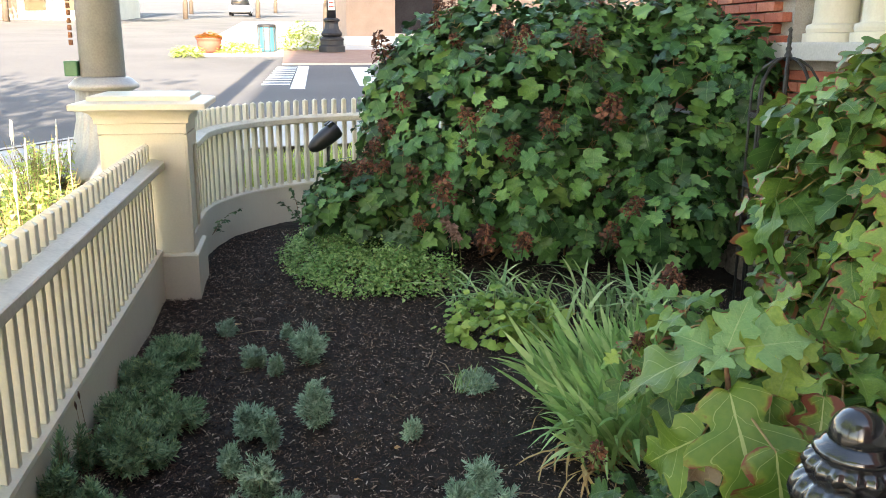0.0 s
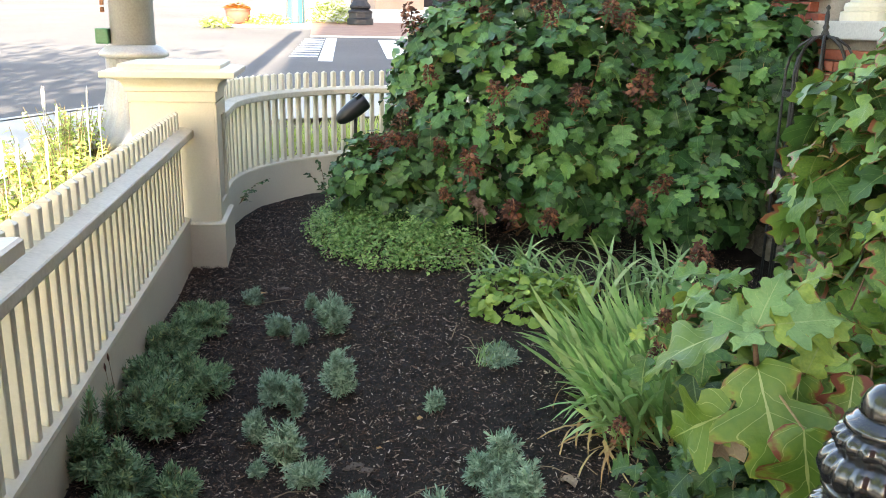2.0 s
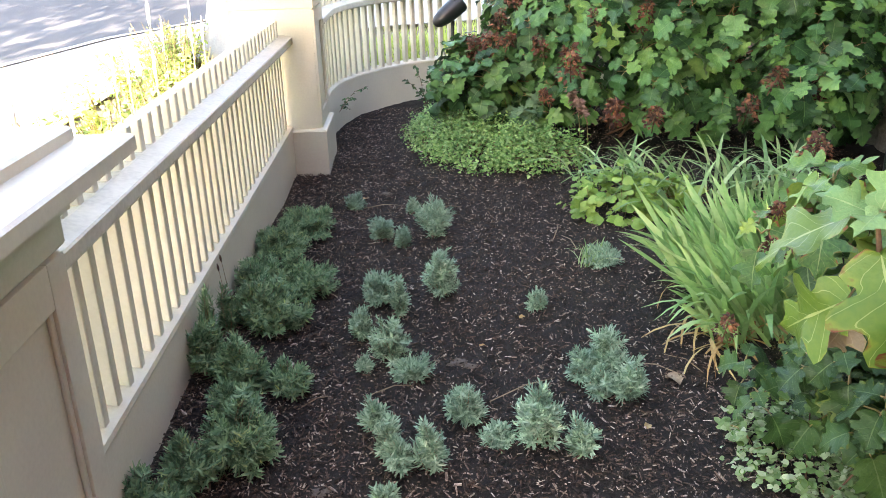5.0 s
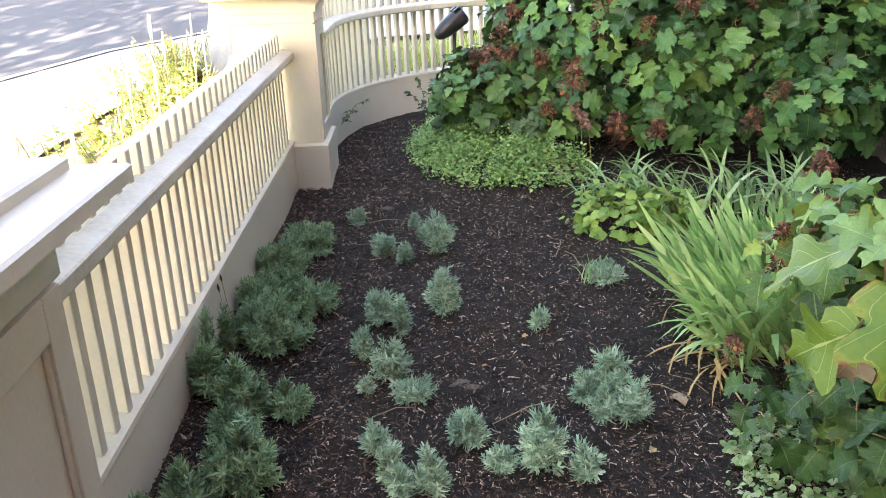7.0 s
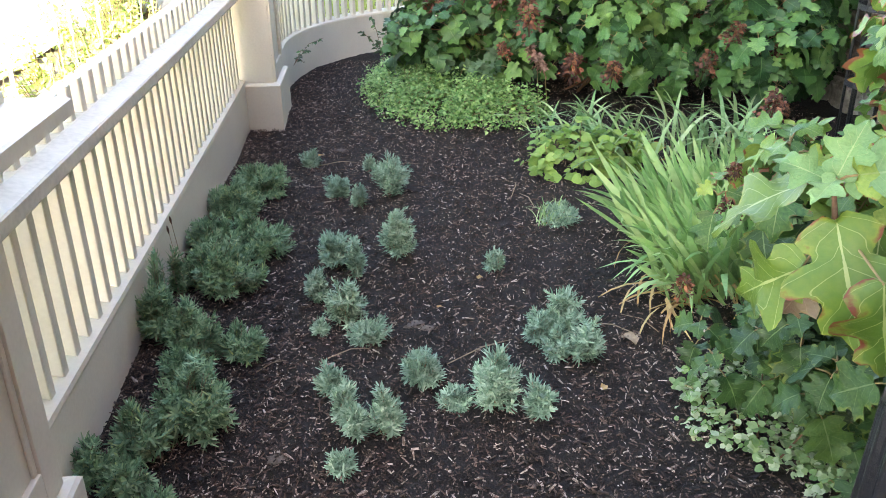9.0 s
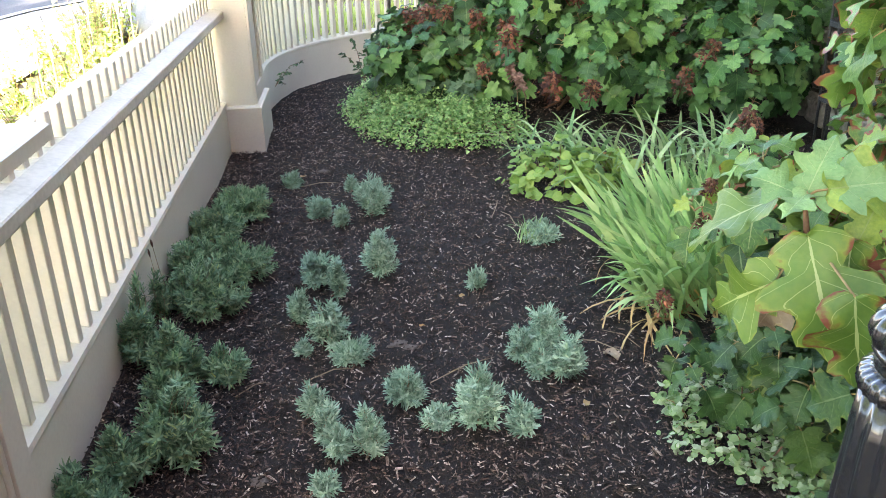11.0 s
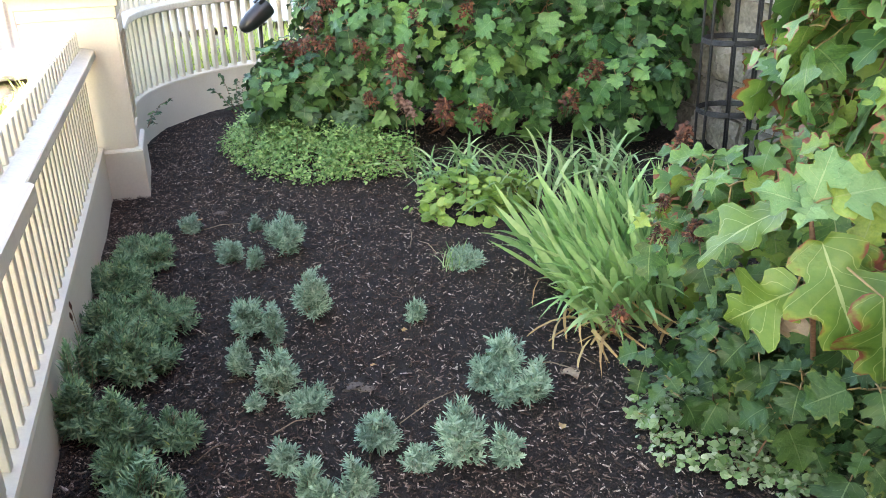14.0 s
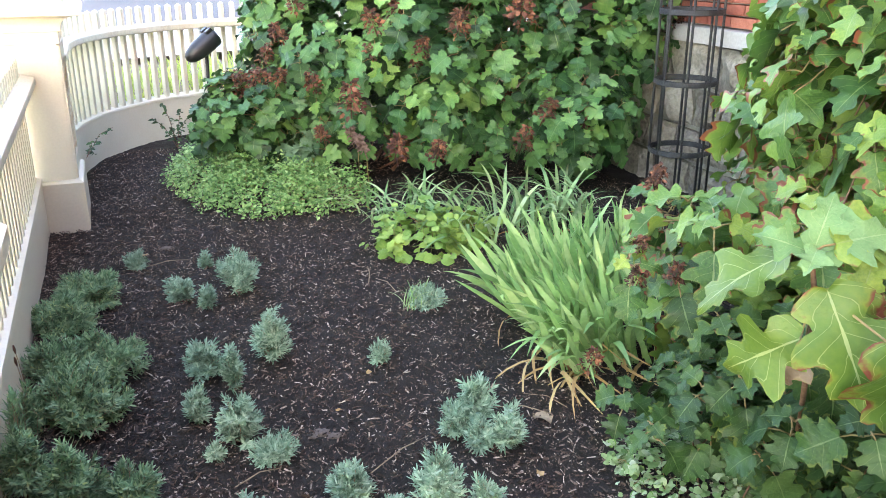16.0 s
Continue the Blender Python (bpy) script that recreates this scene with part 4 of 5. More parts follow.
hydrangea("young low oakleaf hydrangea shoots with deep green, shade-darkened leaves", (1.25, 2.0, 0), LOW, 110, 0.10, HYD_SHADE, 9, (0.9, 1.9, 0.3), [((0.93, 2.42, 0.18), 0.5, 0), ((1.0, 2.3, 0.5), 0.5, 0)], inner=((0.8, 60), (0.6, 60)), extra=SHADED, stems=8, thick=0.4)


# ---------- lavender ----------
def lavender_shoots(seed, n=8):
    """Leafy shoot tips along +z, about 1 long: narrow leaves in crossed pairs that spread below and close at the tip."""
    out = []
    for k in range(n):
        rng = random.Random(seed + k)
        h = Heap()
        bend = rng.uniform(-0.25, 0.25)
        for i in range(7):
            t = i / 6
            z = 0.02 + 0.8 * t
            p = Vector((bend * z * z * 0.5, 0.06 * math.sin(z * 3 + k), z))
            b = i * 1.57 + rng.uniform(-0.4, 0.4)
            for j in range(4 if i % 2 else 3):
                b += (1.57 if i % 2 else 2.1) + rng.uniform(-0.35, 0.35)
                open_ = (1.35 - 0.7 * t ** 1.5) * rng.uniform(0.8, 1.15)
                out_ = Vector((math.cos(b), math.sin(b), 0))
                way = out_ * math.sin(open_) + Vector((0, 0, math.cos(open_)))
                ln = rng.uniform(0.42, 0.62) * (1.0 - 0.45 * t * t) * (0.8 if i == 0 else 1.0)
                w = Vector((-math.sin(b), math.cos(b), 0)) * rng.uniform(0.032, 0.046)
                m_ = p + way * ln * 0.5 - Vector((0, 0, 0.02))
                e = p + way * ln + Vector((0, 0, rng.uniform(-0.06, 0.12) * ln))
                h.add([p - w * 0.6, p + w * 0.6, m_ + w * 1.2, m_ - w * 1.2, e + w * 0.5, e - w * 0.5], [(0, 1, 2, 3), (3, 2, 4, 5)])
        out.append((np.concatenate(h.v), h.f, np.concatenate(h.uv)))
    return out


SHOOTS = lavender_shoots(900)


def lavender(at, r, h, seed, material=LAV, label="small grey-green lavender plant growing in the mulch", density=1.0):
    """A loose mound of leafy shoots rising from one woody foot, uneven in outline."""
    rng = random.Random(seed)
    z0 = bed_height(*at)
    ob = thing("lavender_plant", label, "lavender", (at[0], at[1], z0), group="lavender plants")
    needles, wood = Heap(), Heap()
    foot = Vector((at[0], at[1], z0 - 0.004))
    count = int(density * (7 + math.pi * r * (r + h) / 0.00085))
    for s in range(count):
        a, q = rng.uniform(0, 6.28), rng.random() ** 0.6
        lump = 1 + 0.6 * noise.noise(Vector((2.2 * math.cos(a) * q + seed, 2.2 * math.sin(a) * q, seed * 0.7)))
        el = math.sqrt(max(0.0, 1 - q * q))
        deep = 1.0 if s % 4 else rng.uniform(0.45, 0.8)
        tip = Vector((at[0] + r * q * math.cos(a) * (0.85 + 0.15 * lump), at[1] + r * q * math.sin(a) * (0.85 + 0.15 * lump), z0 + max(0.03, h * (0.34 + 0.66 * el) * lump * deep * rng.uniform(0.85, 1.08))))
        out_ = Vector((math.cos(a) * q * 1.1 + rng.uniform(-.4, .4), math.sin(a) * q * 1.1 + rng.uniform(-.4, .4), 0.5 + 0.7 * el)).normalized()
        ln = min(rng.uniform(0.05, 0.085), 0.75 * (tip.z - z0) + 0.02)
        start = tip - out_ * ln
        m = Matrix.Translation(start) @ out_.to_track_quat('Z', 'Y').to_matrix().to_4x4() @ Matrix.Rotation(rng.uniform(0, 6.28), 4, 'Z') @ Matrix.Diagonal((0.064, 0.064, ln, 1))
        needles.add(*moved(SHOOTS[rng.randrange(len(SHOOTS))], m))
        if s % 2:
            wood.add(*tube_data([foot.lerp(Vector((start.x, start.y, z0)), 0.3), start, tip - out_ * ln * 0.3], [0.0016, 0.0013, 0.0009], 3))
    tagged(needles.made("foliage", material, ob), kind="stuff")
    tagged(wood.made("stem_tangle", TWIG, ob), kind="stuff")
    return ob


SMALL = [(-0.393, 4.417, 0.066, 0.095), (-0.234, 3.928, 0.069, 0.127), (-0.125, 3.813, 0.05, 0.1), (0.027, 3.947, 0.105, 0.19), (-0.08, 4.3, 0.039, 0.084), (0.036, 3.214, 0.085, 0.186), (-0.214, 3.177, 0.085, 0.149),
         (-0.132, 3.041, 0.048, 0.152), (0.41, 3.041, 0.045, 0.089), (-0.278, 2.867, 0.056, 0.118), (-0.161, 2.697, 0.08, 0.155), (-0.082, 2.556, 0.086, 0.091), (-0.249, 2.612, 0.033, 0.056)]
TUFTS = [(0.571, 2.517, 0.08, 0.171), (0.484, 2.483, 0.057, 0.117), (0.612, 2.362, 0.073, 0.136), (0.525, 2.368, 0.057, 0.107), (0.081, 2.28, 0.075, 0.113), (0.172, 2.149, 0.061, 0.069), (0.288, 2.128, 0.088, 0.171),
         (0.408, 2.07, 0.06, 0.113), (0.764, 3.473, 0.094, 0.10), (-0.198, 2.26, 0.056, 0.091), (-0.151, 2.09, 0.046, 0.14), (-0.117, 2.015, 0.052, 0.113), (-0.031, 2.025, 0.06, 0.128), (-0.152, 1.881, 0.047, 0.056)]
for i, (x, y, r, h) in enumerate(SMALL + TUFTS):
    lavender((x, y), r * 0.96, h * 0.92, 100 + i)
EDGE = [(-0.601, 3.997, 0.144, 0.17), (-0.703, 3.731, 0.14, 0.165), (-0.546, 3.302, 0.151, 0.15), (-0.70, 3.24, 0.12, 0.16), (-0.639, 2.921, 0.149, 0.19), (-0.563, 2.99, 0.097, 0.12), (-0.763, 2.521, 0.085, 0.19),
        (-0.636, 2.46, 0.09, 0.19), (-0.502, 2.477, 0.09, 0.127), (-0.62, 2.283, 0.085, 0.16), (-0.566, 2.077, 0.117, 0.2), (-0.682, 1.961, 0.086, 0.136), (-0.78, 1.84, 0.07, 0.117), (-0.684, 1.79, 0.066, 0.112), (-0.60, 1.72, 0.06, 0.09)]
for i, (x, y, r, h) in enumerate(EDGE):
    lavender((x, y), r * 1.06, h * 0.86, 200 + i, LAV_FENCE, "bushy green lavender plant beside the fence's base board")
for i, (x, y, h) in enumerate(((-0.765, 2.62, 0.21), (-0.755, 2.83, 0.17))):
    lavender((x, y), 0.028, h, 240 + i, LAV_FENCE, "tall straggling lavender shoots against the base board", 0.9)
for i, (x, y) in enumerate(((-0.76, 2.86), (-0.77, 2.95))):
    ob = thing("dry_flower_stalk", "thin dry lavender flower stalk by the fence", "flower stalk", (x, y, 0.05))
    v, f = tube_data([(x + 0.03, y, 0.05), (x, y, 0.2), (x - 0.01, y, 0.3)], [0.0015, 0.0013, 0.001], 4)
    raw("stalk", v, f, TWIG, ob)
    v, f = tube_data([(x - 0.01, y, 0.295), (x - 0.012, y, 0.31), (x - 0.013, y, 0.325)], [0.002, 0.005, 0.002], 5)
    raw("seed_head", v, f, DRIED, ob)


# ---------- iris, daylily ----------
def blade_shape(length, width, bend, twist, n=7):
    vs, uvs, fs = [], [], []
    for i in range(n + 1):
        t = i / n
        w = width * (0.75 + 0.5 * t) * (1 - t ** 3.2) / 2 + 0.0004
        c = Vector((0, length * bend * t * t * 0.75, length * (t - 0.33 * bend * t * t * t)))
        side = Vector((math.cos(twist * t), math.sin(twist * t), 0))
        rise = Vector((0, -0.0 * w, w * 0.25))
        vs += [c - side * w, c + rise * 0.4, c + side * w]
        uvs += [(t, 0), (t, 0.5), (t, 1)]
    for i in range(n):
        a = 3 * i
        fs += [(a, a + 1, a + 4, a + 3), (a + 1, a + 2, a + 5, a + 4)]
    return np.array([tuple(v) for v in vs]), fs, np.array(uvs)


def blade_clump(name, label, category, at, size, count, length, width, material, seed, lean, dry=0, bend=(0.15, 0.9), spin=0.0, fan=0.0):
    rng = random.Random(seed)
    ob = thing(name, label, category, (at[0], at[1], 0))
    variants = [shape_mesh("blade", blade_shape(1, width, bend[0] + (bend[1] - bend[0]) * i / 9, rng.uniform(-0.6, 0.6)), material) for i in range(10)]
    dried = [shape_mesh("withered_blade", blade_shape(1, width * 0.8, 1.1 + 0.15 * i, rng.uniform(-1.5, 1.5)), IRIS_DRY) for i in range(4)]
    for i in range(count + dry):
        is_dry = i >= count
        x, y = at[0] + rng.uniform(-1, 1) * size[0], at[1] + rng.uniform(-1, 1) * size[1]
        face = math.atan2(lean[1] + rng.gauss(0, 0.55), lean[0] + rng.gauss(0, 0.55)) - math.pi / 2
        tilt = rng.uniform(0.0, 0.42) + (0.5 if is_dry else 0) + fan * (at[0] + size[0] - x) / (2 * size[0])
        s = length * rng.uniform(0.6, 1.1) * (0.75 if is_dry else 1)
        m = Matrix.Translation((x, y, bed_height(x, y) - 0.01)) @ Matrix.Rotation(face, 4, 'Z') @ Matrix.Rotation(-tilt, 4, 'X') @ Matrix.Rotation(spin + rng.uniform(-0.7, 0.7), 4, 'Z') @ Matrix.Diagonal((s, s, s, 1))
        piece("withered_blade" if is_dry else "blade", rng.choice(dried if is_dry else variants), m, ob)
    return ob


blade_clump("iris_clump", "dense clump of pale green sword-shaped iris leaves", "iris", (1.30, 3.05), (0.22, 0.40), 330, 0.47, 0.064, IRIS, 21, (-1.8, -0.15), 22, (0.05, 0.5), 1.1, 0.45)
blade_clump("iris_clump", "arching iris leaves at the bed's inner edge, some withered", "iris", (1.12, 2.78), (0.12, 0.14), 46, 0.40, 0.07, IRIS, 22, (-1.4, -0.4), 26, (0.4, 1.2), 0.6)
blade_clump("iris_clump", "upright pale green iris leaves behind the main clump", "iris", (1.60, 3.42), (0.22, 0.2), 130, 0.46, 0.06, IRIS, 27, (-1.2, -0.2), 8, (0.05, 0.5), 1.1, 0.3)
blade_clump("daylily_clump", "loose clump of arching narrow daylily leaves", "daylily", (1.6, 4.35), (0.5, 0.3), 170, 0.42, 0.055, DAYLILY, 23, (-0.5, -0.2), 20, (0.4, 1.4))
blade_clump("daylily_clump", "small tuft of narrow grassy leaves under the hydrangea", "daylily", (1.05, 4.75), (0.22, 0.16), 50, 0.34, 0.05, DAYLILY, 24, (-0.4, -0.3), 6, (0.5, 1.4))
blade_clump("grass_tuft", "small tuft of dry grass in the mulch", "grass", (0.70, 3.48), (0.05, 0.04), 26, 0.16, 0.04, DAYLILY, 25, (0.1, -0.2), 6, (0.3, 1.3))


# ---------- low leafy plants ----------
def leafy_mat(name, label, category, blobs, count, size, material, outline, seed, stems=60, parts=0, kind="", spread=0.3):
    rng = random.Random(seed)
    ob = thing(name, label, category, (blobs[0][0], blobs[0][1], 0), kind=kind)
    shapes = [leaf_shape(outline, rng.uniform(0.05, 0.35), rng.uniform(0.1, 0.5), 0.05, seed + i, 1) for i in range(4)]
    meshes = [shape_mesh("leaf", s, material) for s in shapes] if parts else None
    h, st = Heap(), Heap()
    pts = [(p, n) for p, n in blob_points_low(blobs, count, rng)]
    for i, (p, n) in enumerate(pts):
        a = rng.uniform(0, 6.28)
        way = Vector((math.cos(a), math.sin(a), rng.uniform(-0.3, 0.4) * (1 + spread))) + n * 0.35
        m = leaf_pose(p, way, n + Vector((0, 0, 1.0)) + Vector((rng.uniform(-spread, spread), rng.uniform(-spread, spread), 0)), size * rng.uniform(0.6, 1.25))
        if parts and i < parts:
            piece("leaf", meshes[i % 4], m, ob)
        else:
            h.add(*moved(shapes[i % 4], m))
        if i < stems:
            foot = Vector((p.x * 0.8 + blobs[0][0] * 0.2, p.y * 0.8 + blobs[0][1] * 0.2, 0))
            st.add(*tube_data([foot, foot.lerp(p, 0.5) + Vector((0, 0, 0.02)), p], 0.0016, 3))
    if h.n:
        tagged(h.made("foliage", material, ob, True), kind="stuff")
    tagged(st.made("stem_tangle", PETIOLE, ob), kind="stuff")
    return ob


def blob_points_low(blobs, count, rng):
    out = []
    while len(out) < count:
        b = rng.choices(blobs, [q[3] * q[4] for q in blobs])[0]
        v = Vector((rng.gauss(0, 1), rng.gauss(0, 1), abs(rng.gauss(0, 0.75)))).normalized()
        k = rng.uniform(0.72, 1.05) * (1 + 0.22 * noise.noise(Vector((v.x * 3 + b[0] * 5, v.y * 3, v.z * 3))) + 0.22 * noise.noise(Vector((v.x * 11 + b[0] * 9, v.y * 11, v.z * 11))))
        p = Vector((b[0] + v.x * b[3] * k, b[1] + v.y * b[4] * k, b[2] + v.z * b[5] * k))
        if p.z > 0.01:
            out.append((p, Vector((v.x / b[3], v.y / b[4], v.z / b[5])).normalized()))
    return out


HERBS = [(0.17, 5.85, 0.0, 0.31, 0.5, 0.22), (0.42, 5.45, 0.0, 0.42, 0.5, 0.25), (0.72, 5.25, 0.0, 0.34, 0.36, 0.22), (0.25, 6.3, 0, 0.3, 0.5, 0.2), (0.3, 5.55, 0.1, 0.16, 0.2, 0.18), (0.6, 5.3, 0.08, 0.16, 0.2, 0.18)]
leafy_mat("oregano_mat", "spreading mat of small bright green oregano leaves", "herb", HERBS, 16000, 0.0235, HERB, OVAL_OUTLINE, 31, 300, spread=1.4)
leafy_mat("heuchera_plant", "mound of yellow-green scalloped heuchera leaves", "heuchera", [(0.98, 4.18, 0.0, 0.26, 0.24, 0.23), (1.2, 4.2, 0.0, 0.2, 0.2, 0.2)], 430, 0.052, HEUCHERA, ROUND_OUTLINE, 32, 40, 300, spread=0.9)
leafy_mat("deadnettle_patch", "low patch of silvery variegated deadnettle leaves", "ground cover", [(1.05, 2.0, 0.0, 0.24, 0.26, 0.09), (1.3, 1.75, 0.0, 0.3, 0.3, 0.1), (1.5, 1.5, 0.0, 0.3, 0.4, 0.1)], 3400, 0.023, LAMIUM, ROUND_OUTLINE, 33, 150, spread=0.9)
leafy_mat("chrysanthemum_plant", "grey-green lobed foliage plant beside the oregano", "perennial", [(0.70, 5.62, 0.16, 0.13, 0.12, 0.22)], 60, 0.10, ARTEMISIA, OAK_OUTLINE, 34, 40, 60)


def sprig(label, foot, ends, leaves, size, material, seed):
    """Thin arching twigs from one foot, with small leaves along them."""
    rng = random.Random(seed)
    ob = thing("leafy_sprig", label, "sprig", (foot[0], foot[1], 0))
    sh = leaf_shape(OVAL_OUTLINE, 0.2, 0.3, 0.05, seed, 1)
    h = Heap()
    for e in ends:
        a, c = Vector(foot), Vector(e)
        b = a.lerp(c, 0.5) + Vector((0, 0, 0.05))
        v, f = tube_data([a, b, c], [0.0025, 0.002, 0.001], 4)
        raw("twig", v, f, STEM, ob)
        for i in range(leaves):
            t = 0.2 + 0.8 * i / leaves
            p = a.lerp(b, t * 2) if t < 0.5 else b.lerp(c, t * 2 - 1)
            q = rng.uniform(0, 6.3)
            h.add(*moved(sh, leaf_pose(p, (math.cos(q), math.sin(q), rng.uniform(-.5, .4)), (0, -0.4, 1), size * rng.uniform(0.6, 1.2))))
    tagged(h.made("foliage", material, ob, True), kind="stuff")
    return ob


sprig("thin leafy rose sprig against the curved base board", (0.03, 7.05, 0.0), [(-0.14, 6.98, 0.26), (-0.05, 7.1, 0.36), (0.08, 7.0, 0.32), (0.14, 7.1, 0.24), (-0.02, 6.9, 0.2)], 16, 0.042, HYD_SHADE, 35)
sprig("sparse trailing twig with small leaves beside the post's plinth", (-0.60, 6.05, 0.2), [(-0.52, 6.5, 0.21), (-0.42, 6.72, 0.26), (-0.55, 6.3, 0.16)], 12, 0.035, HYD_LEAF, 36)

for fx, fy, fz in ((0.97, 5.30, 0.38), (1.02, 5.28, 0.32)):
    ob = thing("fading_flower_spike", "fading mauve flower spike among the leaves", "flower", (fx, fy, 0))
    v, f = tube_data([(fx + 0.05, fy + 0.1, 0.0), (fx + 0.01, fy, fz - 0.06)], [0.003, 0.002], 4)
    raw("stalk", v, f, PETIOLE, ob)
    piece("bloom", shape_mesh("bloom", bloom_shape(5, 0.12, 0.018), MAUVE), Matrix.Translation((fx, fy, fz - 0.05)) @ Matrix.Rotation(-0.4, 4, 'Y'), ob)

# ---------- border plants outside the fence ----------
rng = random.Random(41)
for i in range(15):
    y = 2.6 + i * 0.36
    x = -1.55 - rng.uniform(0, 0.5) - (0.1 if y > 6 else 0)
    top = rng.uniform(0.06, 0.18)
    z = street_height(y) - 0.05
    ob = thing("border_plant", "sunlit yellow-green flowering border plant with pale spikes", "perennial", (x, y, z), group="border plants")
    h, sp = Heap(), Heap()
    s = leaf_shape(OVAL_OUTLINE, 0.2, 0.4, 0.05, i, 1)
    for k in range(22):
        a, q = rng.uniform(0, 6.3), math.sqrt(rng.random())
        foot = Vector((x + 0.12 * q * math.cos(a), y + 0.12 * q * math.sin(a), z))
        tip = Vector((x + 0.34 * q * math.cos(a), y + 0.34 * q * math.sin(a), z + top + 0.34 * rng.uniform(0.5, 1.0)))
        sp.add(*tube_data([foot, tip], [0.004, 0.002], 4))
        for j in range(10):
            t = 0.2 + 0.8 * j / 10
            b = rng.uniform(0, 6.3)
            h.add(*moved(s, leaf_pose(foot.lerp(tip, t), (math.cos(b), math.sin(b), 0.1), (0, 0, 1), rng.uniform(0.065, 0.105) * (1.1 - 0.5 * t))))
    tagged(h.made("foliage", SUNPLANT, ob, True), kind="stuff")
    tagged(sp.made("stem_tangle", PETIOLE, ob), kind="stuff")
    if i % 3 == 1:
        for k in range(3):
            bx, by, bz = x + rng.uniform(-.2, .2), y + rng.uniform(-.2, .2), z + top + 0.30
            v, f = tube_data([(bx, by, bz - 0.3), (bx, by, bz), (bx, by, bz + 0.06), (bx + 0.003, by, bz + 0.15), (bx + 0.006, by, bz + 0.19)], [0.002, 0.003, 0.010, 0.008, 0.002], 7)
            raw("flower_spike", v, f, PALE_BLOOM, ob, True, label="pale flower spike")
GRASS = Heap()
for i in range(1500):
    a = rng.uniform(math.pi * 0.5, math.pi * 1.02)
    d = ARC_R + 0.14 + rng.uniform(0, 0.8)
    x, y = ARC_X + d * math.cos(a), ARC_Y + d * math.sin(a)
    z = street_height(y) - 0.06
    L = rng.uniform(0.08, 0.26)
    b = rng.uniform(0, 6.3)
    w = Vector((math.cos(b), math.sin(b), 0)) * 0.006
    p, e = Vector((x, y, z)), Vector((x + rng.uniform(-.15, .15), y + rng.uniform(-.15, .15), z + L))
    mid = p.lerp(e, 0.6) + Vector((0, 0, 0.06))
    GRASS.add([p - w, p + w, mid + w * 0.8, mid - w * 0.8, e], [(0, 1, 2, 3), (3, 2, 4)])
tagged(GRASS.made("tall_grass", SUNPLANT), "tall yellow-green grass behind the curved fence", "grass", kind="stuff")

# ---------- iron newel post ----------
NX, NY, NZ = 0.686, 0.88, 1.034
newel = thing("newel_post", "glossy black cast iron newel post with ball finial", "post", (NX, NY, 0))
part("ball", lathe((NX, NY, NZ), [(0.034, -0.014), (0.036, -0.004), (0.035, 0.008), (0.030, 0.020), (0.022, 0.029), (0.012, 0.034), (0.003, 0.036)], 32), IRON, newel, smooth=True)
part("collar", lathe((NX, NY, NZ), [(0.042, -0.032), (0.050, -0.029), (0.053, -0.022), (0.050, -0.015), (0.043, -0.012), (0.041, -0.008), (0.033, -0.006)], 32), IRON, newel, smooth=True)
part("upper_bell", lathe((NX, NY, NZ), [(0.054, -0.060), (0.061, -0.053), (0.064, -0.044), (0.061, -0.036), (0.054, -0.030), (0.046, -0.026)], 112, 16, 0.0055), IRON, newel, smooth=True)
part("lower_bell", lathe((NX, NY, NZ), [(0.064, -0.108), (0.073, -0.099), (0.077, -0.087), (0.075, -0.074), (0.067, -0.064), (0.056, -0.056)], 112, 16, 0.006), IRON, newel, smooth=True)
part("neck", lathe((NX, NY, NZ), [(0.067, -0.138), (0.063, -0.130), (0.064, -0.118), (0.069, -0.110), (0.062, -0.104)], 48), IRON, newel, smooth=True)
part("lower_ring", lathe((NX, NY, NZ), [(0.066, -0.170), (0.078, -0.166), (0.081, -0.154), (0.078, -0.143), (0.068, -0.137)], 128, 32, 0.004), IRON, newel, smooth=True)
part("fluted_shaft", lathe((NX, NY, NZ), [(0.115, -1.04), (0.092, -0.5), (0.078, -0.22), (0.073, -0.168)], 96, 16, 0.006), IRON, newel, smooth=True)
v, f = tube_data([(NX + 0.03, NY, NZ - 0.01), (NX + 0.5, NY - 0.12, NZ - 0.01), (NX + 0.9, NY - 0.25, NZ - 0.01)], 0.014, 8)
raw("handrail", v, f, IRON, newel, True)

# ---------- garden trellis ----------
TX, TY = 2.65, 4.32
trellis = thing("obelisk_trellis", "black wrought iron obelisk trellis with rings and finial", "trellis", (TX, TY, 0))
for z in (0.36, 0.755, 1.14):
    bm = lathe((TX, TY, z), [(0.172, -0.016), (0.178, -0.012), (0.178, 0.012), (0.172, 0.016), (0.166, 0.012), (0.166, -0.012)], 40)
    bmesh.ops.delete(bm, geom=[q for q in bm.faces if len(q.verts) > 4], context='FACES_ONLY')
    part("ring", bm, WROUGHT, trellis)
for i in range(8):
    a = 2 * math.pi * i / 8 + 0.2
    c, s = math.cos(a), math.sin(a)
    pts = [(TX + 0.172 * c, TY + 0.172 * s, 0), (TX + 0.172 * c, TY + 0.172 * s, 1.26)] + [(TX + 0.172 * c * math.cos(q), TY + 0.172 * s * math.cos(q), 1.26 + 0.19 * math.sin(q)) for q in (0.4, 0.8, 1.2, 1.5)]
    v, f = tube_data(pts, 0.0075, 6)
    raw("upright", v, f, WROUGHT, trellis, True)
